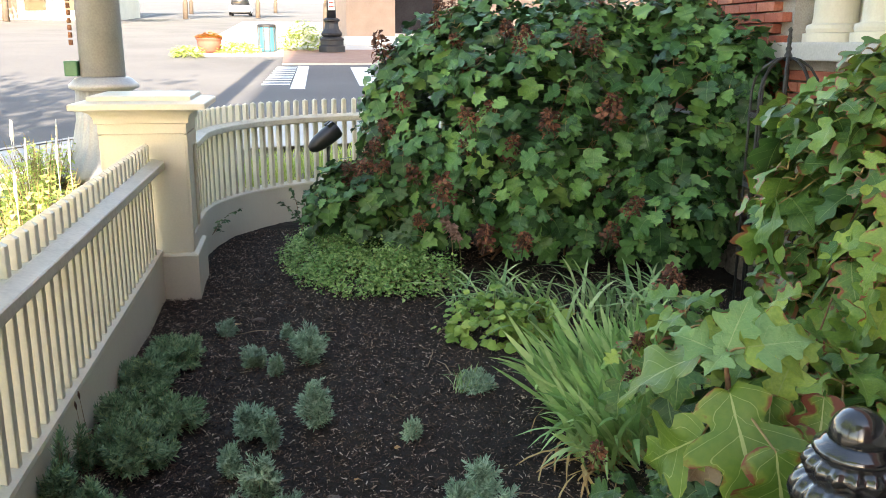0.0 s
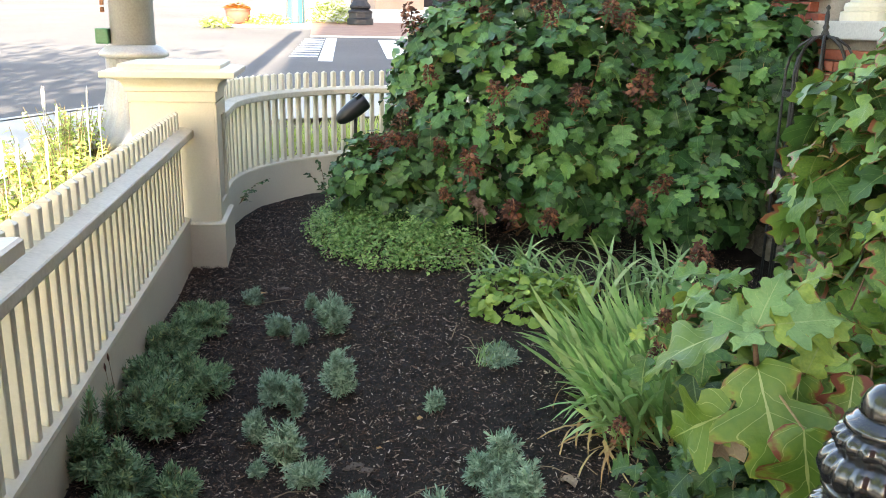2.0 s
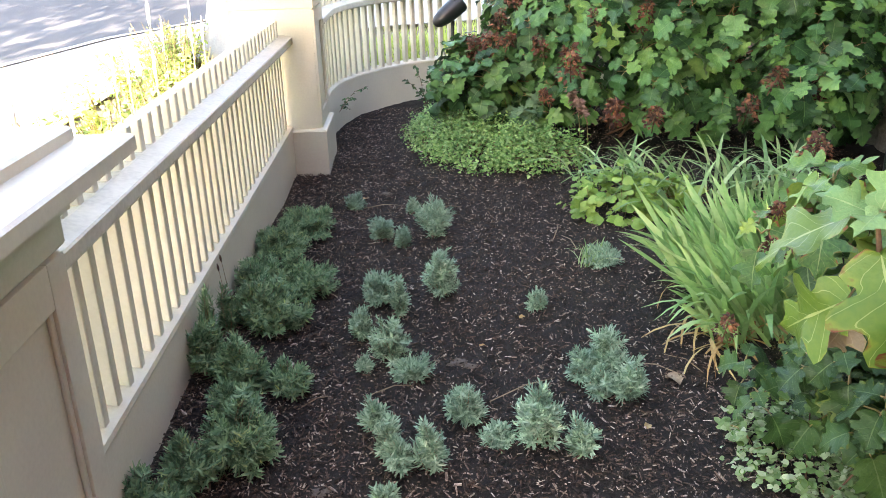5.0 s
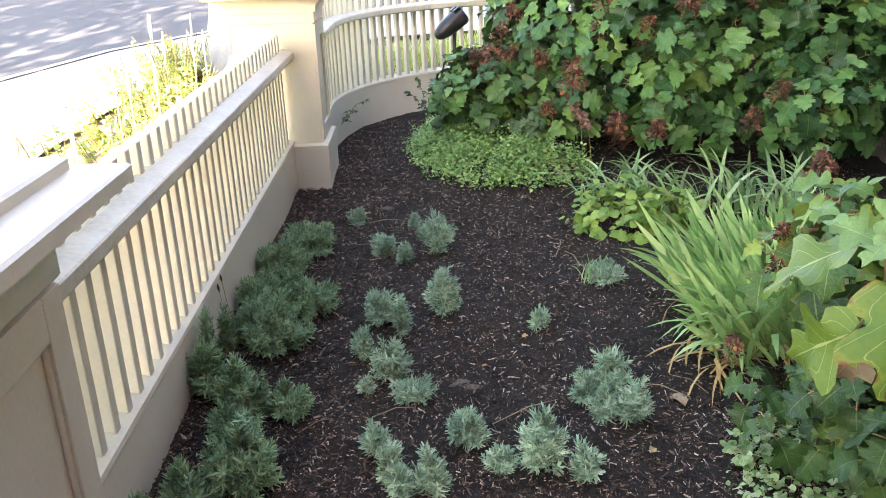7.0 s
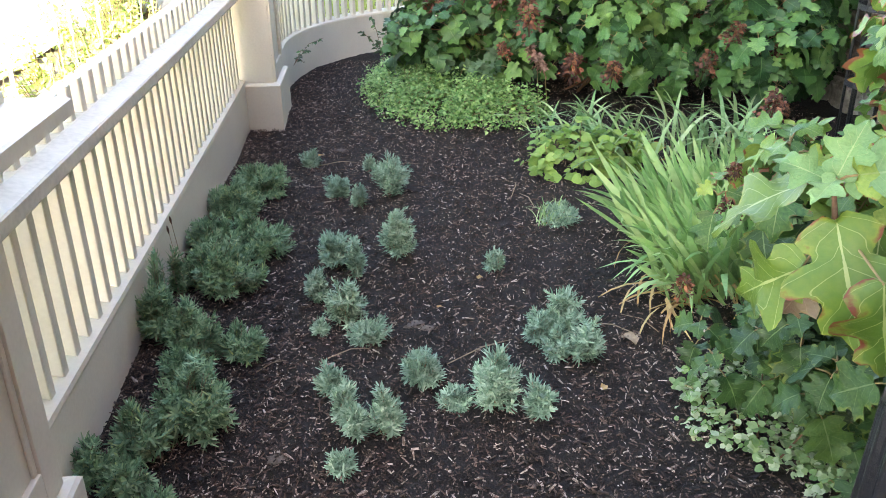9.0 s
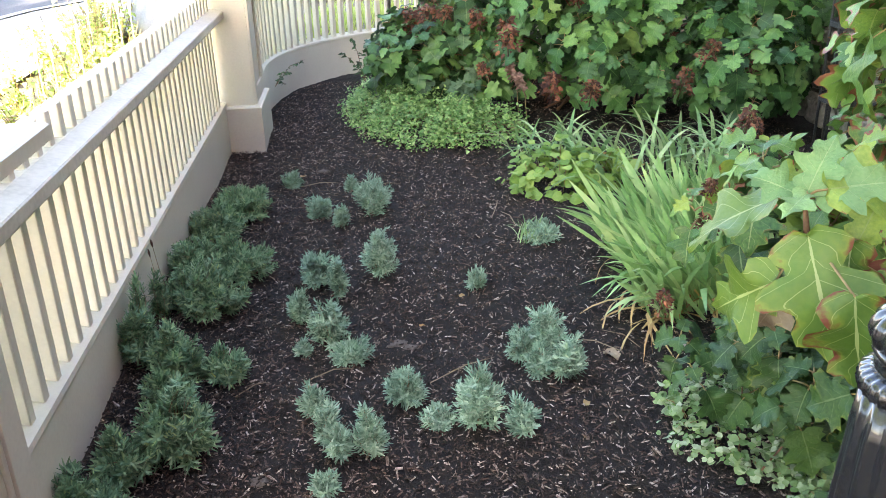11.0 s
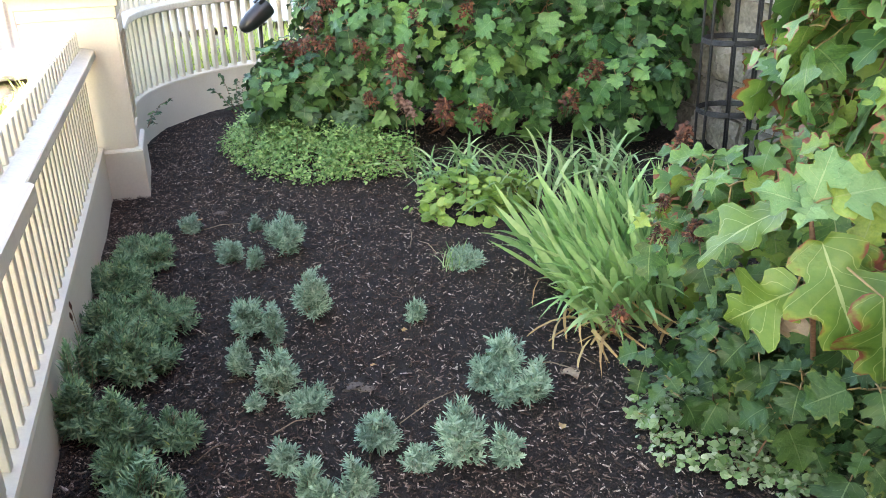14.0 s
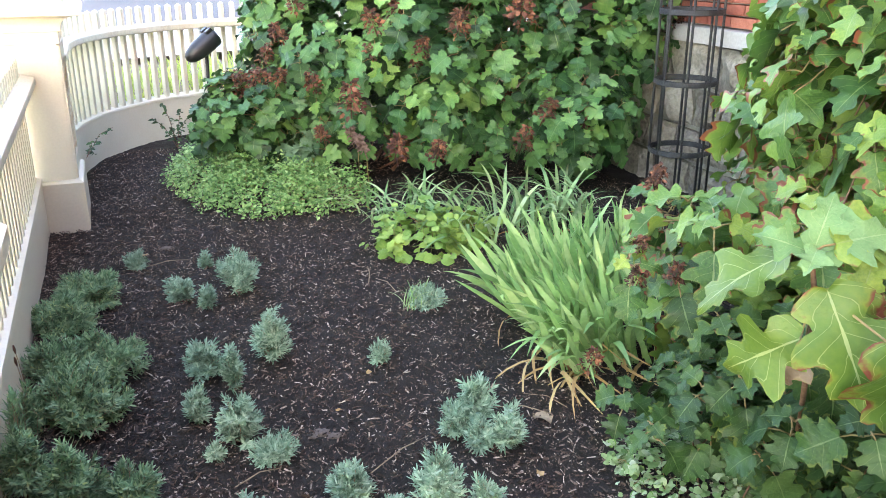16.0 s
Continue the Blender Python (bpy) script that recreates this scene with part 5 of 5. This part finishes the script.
part("finial", lathe((TX, TY, 1.43), [(0.02, 0), (0.022, 0.03), (0.012, 0.05), (0.018, 0.065), (0.01, 0.08), (0.013, 0.12), (0.006, 0.15), (0.013, 0.165), (0.002, 0.18)], 14), WROUGHT, trellis, smooth=True)

# ---------- garden spotlight ----------
FX, FY, FZ = 0.24, 6.45, 0.84
spot = thing("garden_spotlight", "black plastic bullet-shaped garden spotlight on a stake", "spotlight", (FX, FY, 0))
tilt = Matrix.Translation((FX, FY, FZ)) @ Vector((0.78, 0.3, 0.56)).to_track_quat('Z', 'Y').to_matrix().to_4x4() @ Matrix.Diagonal((0.95, 0.95, 1.25, 1))
bm = lathe((0, 0, 0), [(0.004, -0.14), (0.03, -0.132), (0.05, -0.11), (0.066, -0.06), (0.072, 0.0), (0.073, 0.06), (0.068, 0.075)], 24)
bm.transform(tilt)
housing = part("housing", bm, PLASTIC, spot, smooth=True)
bm = lathe((0, 0, 0), [(0.055, 0.068), (0.055, 0.078)], 24)
bm.transform(tilt)
part("lens", bm, LENS, housing, "clear glass lens")
for q in (-0.03, 0.03):
    bm = boxed((q - 0.018, 0.05, 0.03), (q + 0.018, 0.082, 0.07), 0.004)
    bm.transform(tilt)
    part("vent_clip", bm, PLASTIC, housing)
v, f = tube_data([(FX, FY, -0.05), (FX, FY, 0.6), (FX + 0.005, FY, FZ - 0.04)], [0.012, 0.011, 0.014], 8)
raw("stake", v, f, PLASTIC, spot, True)

# ---------- mulch chips, twigs ----------
rng = np.random.default_rng(8)
chips = Heap()
ch_v = np.array([(-.5, -.5, 0), (.5, -.5, 0), (.5, .5, 0), (-.5, .5, 0), (-.42, -.4, 1), (.42, -.35, 1), (.45, .4, 1), (-.4, .42, 1)])
ch_f = [(4, 5, 6, 7), (0, 1, 5, 4), (1, 2, 6, 5), (2, 3, 7, 6), (3, 0, 4, 7)]
made = 0
while made < 125000:
    x, y = -0.8 + 3.5 * rng.random() ** 1.5, 1.45 + 5.6 * rng.random() ** 1.5
    if bed_side(x, y) > -0.04:
        continue
    L = 0.005 + 0.025 * rng.random() ** 2.8
    s = np.array([L, 0.0014 + L * (0.05 + 0.22 * rng.random() ** 2.5), 0.0015 + 0.003 * rng.random()])
    m = np.array(Matrix.Rotation(rng.random() * 6.28, 3, 'Z') @ Matrix.Rotation((rng.random() - 0.5) * 1.3, 3, 'Y') @ Matrix.Rotation((rng.random() - 0.5) * 1.4, 3, 'X'))
    chips.add((ch_v * s) @ m.T + (x, y, bed_height(x, y) + 0.001 + 0.012 * rng.random() ** 2), ch_f)
    made += 1
tagged(chips.made("mulch_chips", CHIP), "loose shredded bark chips strewn over the bed", "mulch", kind="stuff")
rng = random.Random(77)
for x, y, a, L in ((0.28, 2.42, 0.5, 0.26), (0.74, 2.52, 2.6, 0.2), (-0.25, 4.42, 0.1, 0.2), (0.1, 4.35, 0.2, 0.16), (0.85, 2.55, 2.2, 0.16), (-0.4, 2.4, 0.6, 0.12), (-0.15, 2.45, 0.3, 0.14), (0.62, 3.9, 1.3, 0.22), (0.66, 3.75, 1.8, 0.18)):
    z = bed_height(x, y) + 0.008
    d = Vector((math.cos(a), math.sin(a), 0)) * L / 2
    v, f = tube_data([(x - d.x, y - d.y, z), (x + 0.01, y + 0.012, z + 0.012), (x + d.x, y + d.y, z + 0.004)], [0.002, 0.0022, 0.0012], 5)
    tagged(raw("twig", v, f, TWIG, None, True), "thin dry pale twig lying on the mulch", "twig", group="twigs")
for i, (x, y, s, a) in enumerate(((0.80, 2.42, 0.085, 1.9), (0.16, 2.74, 0.028, 0.4), (-0.36, 4.55, 0.05, 1.0), (0.62, 2.15, 0.04, 1.2), (0.33, 2.95, 0.035, 0.7))):
    sh = leaf_shape(OVAL_OUTLINE, 0.5, 0.2, 0.1, i, 2)
    v, f, uv = moved(sh, leaf_pose((x, y, bed_height(x, y) + 0.012), (math.cos(a), math.sin(a), 0.05), (0.1, 0, 1), s))
    tagged(raw("fallen_leaf", v, f, IRIS_DRY if i else TWIG, None, True, uv), "curled dry fallen leaf lying on the mulch", "leaf", group="fallen leaves")

for i, (x, y, r) in enumerate(((0.085, 2.63, 0.022), (0.12, 2.60, 0.016), (0.055, 2.615, 0.013), (-0.241, 4.642, 0.028), (-0.33, 1.93, 0.02))):
    bm = bmesh.new()
    bmesh.ops.create_icosphere(bm, subdivisions=3, radius=1)
    for v in bm.verts:
        k = 1 + 0.45 * noise.noise(v.co * 1.7 + Vector((i * 5, 0, 0))) + 0.4 * noise.noise(v.co * 4)
        v.co = Vector((x + v.co.x * r * k * 1.3, y + v.co.y * r * k, bed_height(x, y) + 0.002 + v.co.z * r * k * 0.42))
    tagged(part("soil_clod", bm, CLOD, smooth=True), "pale dry crumbling soil clod lying on the mulch", "clod", group="soil clods")

# ---------- street things ----------
PX, PY = -1.62, 7.9
pz = street_height(PY)
pole = thing("signal_pole", "grey metal traffic signal pole on a fluted base", "pole", (PX, PY, pz))
part("pole_tube", lathe((PX, PY, 0), [(0.185, 1.2), (0.165, 4.5), (0.14, 8.0)], 32), POLE, pole, smooth=True)
part("base_collar", lathe((PX, PY, 0), [(0.24, 1.12), (0.29, 1.14), (0.29, 1.17), (0.27, 1.185), (0.235, 1.22), (0.2, 1.235)], 32), POLE, pole, smooth=True)
part("fluted_base", lathe((PX, PY, 0), [(0.46, pz), (0.46, pz + 0.06), (0.40, pz + 0.12), (0.30, pz + 0.3), (0.255, pz + 0.5), (0.24, 1.13)], 96, 24, 0.02), POLE, pole, smooth=True)
part("push_button_box", boxed((PX - 0.29, PY - 0.12, 1.24), (PX - 0.18, PY - 0.02, 1.37), 0.012), GREEN_BOX, pole, "green enamel push button box")
for i in range(9):
    part("strap_link", boxed((PX - 0.235, PY - 0.1, 1.5 + i * 0.06), (PX - 0.205, PY - 0.07, 1.545 + i * 0.06), 0.004), RUST, pole)

LX, LY = 1.25, 27.47
lz = street_height(LY) - 0.09
lamp = thing("street_lamp", "black cast iron street lamp with a stepped round base", "street lamp", (LX, LY, lz))
part("lamp_base", lathe((LX, LY, lz), [(0.42, 0), (0.42, 0.16), (0.40, 0.18), (0.37, 0.2), (0.37, 0.34), (0.39, 0.36), (0.39, 0.40), (0.33, 0.44), (0.28, 0.46), (0.33, 0.50), (0.34, 0.56), (0.30, 0.62), (0.24, 0.70), (0.21, 0.84), (0.22, 0.90), (0.27, 0.93), (0.27, 0.98), (0.2, 1.02)], 48, 8, 0.012), LAMP_IRON, lamp, smooth=False)
part("lamp_post", lathe((LX, LY, lz), [(0.15, 1.02), (0.13, 1.7), (0.09, 1.85), (0.08, 4.8)], 20), LAMP_IRON, lamp, smooth=True)
notice = part("notice", boxed((LX - 0.1, LY - 0.19, lz + 1.25), (LX + 0.1, LY - 0.18, lz + 1.85)), WHITE, lamp, "small white notice")
for i in range(4):
    part("notice_bar", boxed((LX - 0.07, LY - 0.194, lz + 1.33 + i * 0.12), (LX + 0.07, LY - 0.191, lz + 1.37 + i * 0.12)), RED, notice, "red printed bar")


def far_slab(name, xs, ys, lift, material, label, category):
    vs = [(x, y, street_height(y) + lift) for y in ys for x in xs]
    return tagged(raw(name, vs, [(0, 1, 3, 2)], material), label, category, kind="structure")


KY, BK = 22.7, 28.67          # front and back of the far brick strip
far_slab("brick_pavement", (-0.25, 12.0), (KY, BK), -0.09, BRICK_PAVE, "brick paved strip of the far pavement", "pavement")
far_slab("far_pavement", (-3.0, 12.0), (BK, 60.0), -0.09, CONCRETE, "sunlit pale far pavement", "pavement")
far_slab("far_pavement", (-3.0, -0.25), (26.03, BK), -0.09, CONCRETE, "sunlit pale pavement corner across the street", "pavement")
for lo, hi in (((-0.25, KY - 0.15), (12, KY)), ((-3.0, 26.03 - 0.15), (-0.25, 26.03))):
    fk = boxed((lo[0], lo[1], street_height(lo[1]) - 0.3), (hi[0], hi[1], street_height(hi[1]) - 0.086), 0.01)
    tagged(part("far_kerb", fk, CONCRETE), "pale kerb of the far pavement", "kerb", kind="structure")
vs = [(-3.0 + d, y, street_height(y) + z) for y in (26.03, 60.0) for d, z in ((-0.15, -0.3), (-0.15, -0.087), (0.0, -0.087))]
tagged(raw("far_kerb", vs, [(0, 3, 4, 1), (1, 4, 5, 2)], CONCRETE), "pale kerb of the far pavement", "kerb", kind="structure")

BX, BY = 1.96, 31.44
bz = street_height(BY)
shop = thing("corner_building", "tan brick corner building with dark shop window", "building", (BX, BY, bz))
part("stone_plinth", boxed((BX - 0.06, BY - 0.06, bz - 0.3), (BX + 14, BY + 10, bz + 0.22), 0.01), LEDGE, shop)
part("pier", boxed((BX, BY, bz + 0.22), (BX + 1.75, BY + 10, bz + 6.5)), TAN_WALL, shop)
part("wall_panel", boxed((BX + 3.4, BY, bz + 0.22), (BX + 14, BY + 10, bz + 6.5)), TAN_WALL, shop)
part("lintel", boxed((BX + 1.75, BY, bz + 3.0), (BX + 3.4, BY + 10, bz + 6.5)), TAN_WALL, shop)
part("shop_window", boxed((BX + 1.75, BY + 0.2, bz + 0.32), (BX + 3.4, BY + 0.25, bz + 3.0)), DARK_GLASS, shop, "dark glass shop window")
part("window_board", boxed((BX + 1.75, BY - 0.02, bz + 0.22), (BX + 3.4, BY + 0.3, bz + 0.32)), LEDGE, shop)
for k in range(2):
    part("pilaster_joint", boxed((BX + 0.52 + 0.55 * k, BY - 0.012, bz + 0.22), (BX + 0.56 + 0.55 * k, BY, bz + 6.5)), TAN_WALL, shop)

bx, by = -0.74, 27.6
gz = street_height(by) - 0.088
bin_ = thing("litter_bin", "round black litter bin with teal printed panel", "litter bin", (bx, by, gz))
part("bin_body", lathe((bx, by, gz), [(0.24, 0), (0.26, 0.03), (0.26, 0.72), (0.24, 0.75)], 24), TEAL, bin_, smooth=False)
part("bin_rim", lathe((bx, by, gz), [(0.28, 0.72), (0.29, 0.74), (0.29, 0.8), (0.26, 0.82)], 24), PLASTIC, bin_)
for i in range(10):
    a = 2 * math.pi * i / 10
    v, f = tube_data([(bx + 0.27 * math.cos(a), by + 0.27 * math.sin(a), gz), (bx + 0.27 * math.cos(a), by + 0.27 * math.sin(a), gz + 0.74)], 0.022, 5)
    raw("bar", v, f, PLASTIC, bin_)

qx, qy = -2.42, 26.9
qz = street_height(qy) - 0.088
planter = thing("street_planter", "large red terracotta street planter with orange flowers", "planter", (qx, qy, qz))
part("bowl", lathe((qx, qy, qz), [(0.2, 0), (0.3, 0.05), (0.36, 0.3), (0.35, 0.36), (0.39, 0.38), (0.39, 0.45), (0.33, 0.44)], 24), TERRACOTTA, planter, smooth=True)
h = Heap()
rng = random.Random(3)
s = leaf_shape(OVAL_OUTLINE, 0.3, 0.3, 0.05, 3, 1)
ORANGE = leaf_material("orange_flowers", [(0.0, (0.2, 0.25, 0.03)), (0.4, (0.5, 0.2, 0.03)), (1.0, (0.7, 0.25, 0.05))], vein_amount=0, glow=0.2)
for i in range(260):
    a, q = rng.uniform(0, 6.3), math.sqrt(rng.random())
    h.add(*moved(s, leaf_pose((qx + 0.36 * q * math.cos(a), qy + 0.36 * q * math.sin(a), qz + 0.42 + 0.22 * (1 - q) * rng.random()), (math.cos(a), math.sin(a), 0.6), (0, 0, 1), 0.13)))
tagged(h.made("flowers", ORANGE, planter, True), kind="stuff")


def leaf_clump(name, label, category, at, r, h_, count, size, material, seed):
    rg = random.Random(seed)
    hp = Heap()
    sh = leaf_shape(OVAL_OUTLINE, 0.3, 0.3, 0.05, seed, 1)
    z = street_height(at[1]) - 0.09
    for k in range(count):
        v = Vector((rg.gauss(0, 1), rg.gauss(0, 1), abs(rg.gauss(0, 1)))).normalized() * rg.uniform(0.55, 1.05)
        a = rg.uniform(0, 6.3)
        hp.add(*moved(sh, leaf_pose((at[0] + v.x * r[0], at[1] + v.y * r[1], z + v.z * h_), (math.cos(a), math.sin(a), rg.uniform(-.4, .6)), (0, 0, 1), size)))
    return tagged(hp.made(name, material, None, True), label, category, group="street planting", kind="stuff")


leaf_clump("street_shrubs", "sunlit yellow-green shrubs in a street bed", "shrub", (0.4, 28.5), (0.8, 1.0), 0.9, 900, 0.12, SUNPLANT, 51)
leaf_clump("street_shrubs", "low sunlit yellow-green planting beside the planter", "shrub", (-1.6, 27.0), (0.7, 1.0), 0.35, 500, 0.12, SUNPLANT, 52)
leaf_clump("street_shrubs", "low sunlit yellow-green planting along the street", "shrub", (-2.9, 25.5), (0.5, 0.6), 0.3, 300, 0.12, SUNPLANT, 53)

# far side of the street
FAR_Y = 62.0
fz = street_height(FAR_Y)
SHOP_A = rough_surface("far_render", [(0.3, (0.5, 0.47, 0.42)), (0.7, (0.66, 0.62, 0.56))], 1, 20, 0.2, 0.8)
rng = random.Random(9)
x = -52.0
cols = [SHOP_A, TAN_WALL, SHOP_A, SHOP_A, TAN_WALL, SHOP_A, SHOP_A]
for i in range(6):
    w = rng.uniform(6.0, 8.0)
    b = thing("shop_building", "distant sunlit shopfront building with dark windows", "building", (x, FAR_Y, fz), group="far shops")
    hgt = rng.uniform(6.5, 9)
    part("wall", boxed((x, FAR_Y, fz - 0.5), (x + w, FAR_Y + 8, fz + hgt)), cols[i % 7], b)
    k = x + 0.5
    while k + 1.4 < x + w:
        part("window", boxed((k, FAR_Y - 0.06, fz + 0.5), (k + 1.3, FAR_Y - 0.01, fz + 2.7)), DARK_GLASS, b)
        part("window", boxed((k, FAR_Y - 0.06, fz + 3.8), (k + 1.0, FAR_Y - 0.01, fz + 5.6)), DARK_GLASS, b)
        k += rng.uniform(1.7, 2.6)
    part("awning", boxed((x + 0.3, FAR_Y - 1.0, fz + 2.8), (x + w - 0.3, FAR_Y, fz + 3.0), 0.03), rng.choice([CREAM, SHOP_A, GREEN_BOX]), b)
    x += w


def street_tree(tx, ty, trunk, spread, limbs, leaves, size, seed, label):
    z = street_height(ty)
    rg = random.Random(seed)
    tree = thing("street_tree", label, "tree", (tx, ty, z), group="street trees")
    v, f = tube_data([(tx, ty, z - 0.1), (tx + 0.05, ty, z + trunk * 0.5), (tx, ty, z + trunk)], [0.2, 0.16, 0.1], 10)
    raw("trunk", v, f, BARK, tree, True)
    hp = Heap()
    sh = leaf_shape(OVAL_OUTLINE, 0.3, 0.3, 0.05, seed, 1)
    for k in range(limbs):
        a = 6.28 * k / limbs + rg.uniform(-.2, .2)
        d = spread * rg.uniform(0.45, 1.0)
        e = Vector((tx + d * math.cos(a), ty + d * math.sin(a), z + trunk + rg.uniform(0.0, 1.0) * spread * 0.8))
        top = Vector((tx, ty, z + trunk * 0.8))
        v, f = tube_data([tuple(top), tuple(top.lerp(e, 0.6) + Vector((0, 0, 0.2))), tuple(e)], [0.07, 0.05, 0.02], 5)
        raw("limb", v, f, BARK, tree, True)
        for j in range(leaves):
            o = Vector((rg.gauss(0, 0.33), rg.gauss(0, 0.33), rg.gauss(0, 0.3))) * spread
            hp.add(*moved(sh, leaf_pose(e + o, (rg.uniform(-1, 1), rg.uniform(-1, 1), -0.4), (0, 0, 1), size * rg.uniform(0.7, 1.2))))
    tagged(hp.made("crown", SUNPLANT, tree, True), kind="stuff")


for i, (tx, ty) in enumerate(((-30, 55), (-17, 57), (-10.5, 54), (-7.5, 66), (-2.5, 70), (-9.0, 84), (-1.5, 92), (-6.0, 112), (1.6, 40))):
    street_tree(tx, ty, 3.2, 1.7, 7, 230, 0.26, 60 + i, "sunlit green street tree with a slim trunk")
# unseen tree, placed only so that its crown shades the signal pole
street_tree(-2.5, -3.5, 5.8, 1.4, 9, 260, 0.22, 73, "unseen slim tree added to shade the signal pole")
street_tree(-6.6, 3.0, 4.3, 2.4, 12, 150, 0.26, 72, "tall street tree that dapples the road with shade")
street_tree(-5.2, -1.0, 4.0, 2.6, 12, 150, 0.26, 71, "tall street tree that dapples the road with shade")
car_x, car_y = -4.2, 78.0
cz = street_height(car_y) - 0.13
car = thing("parked_car", "distant pale silver car on the street", "car", (car_x, car_y, cz))
bm = boxed((car_x - 0.9, car_y - 2.1, cz + 0.25), (car_x + 0.9, car_y + 2.1, cz + 0.85), 0.18)
part("body", bm, WHITE, car, smooth=True)
bm = boxed((car_x - 0.75, car_y - 1.1, cz + 0.8), (car_x + 0.75, car_y + 1.4, cz + 1.42), 0.2)
part("cabin", bm, DARK_GLASS, car, smooth=True)
for sx in (-0.8, 0.8):
    for sy in (-1.35, 1.35):
        bm = lathe((0, 0, 0), [(0.2, -0.1), (0.32, -0.1), (0.32, 0.1), (0.2, 0.1)], 20)
        bm.transform(Matrix.Translation((car_x + sx, car_y + sy, cz + 0.32)) @ Matrix.Rotation(math.pi / 2, 4, 'Y'))
        part("wheel", bm, PLASTIC, car)
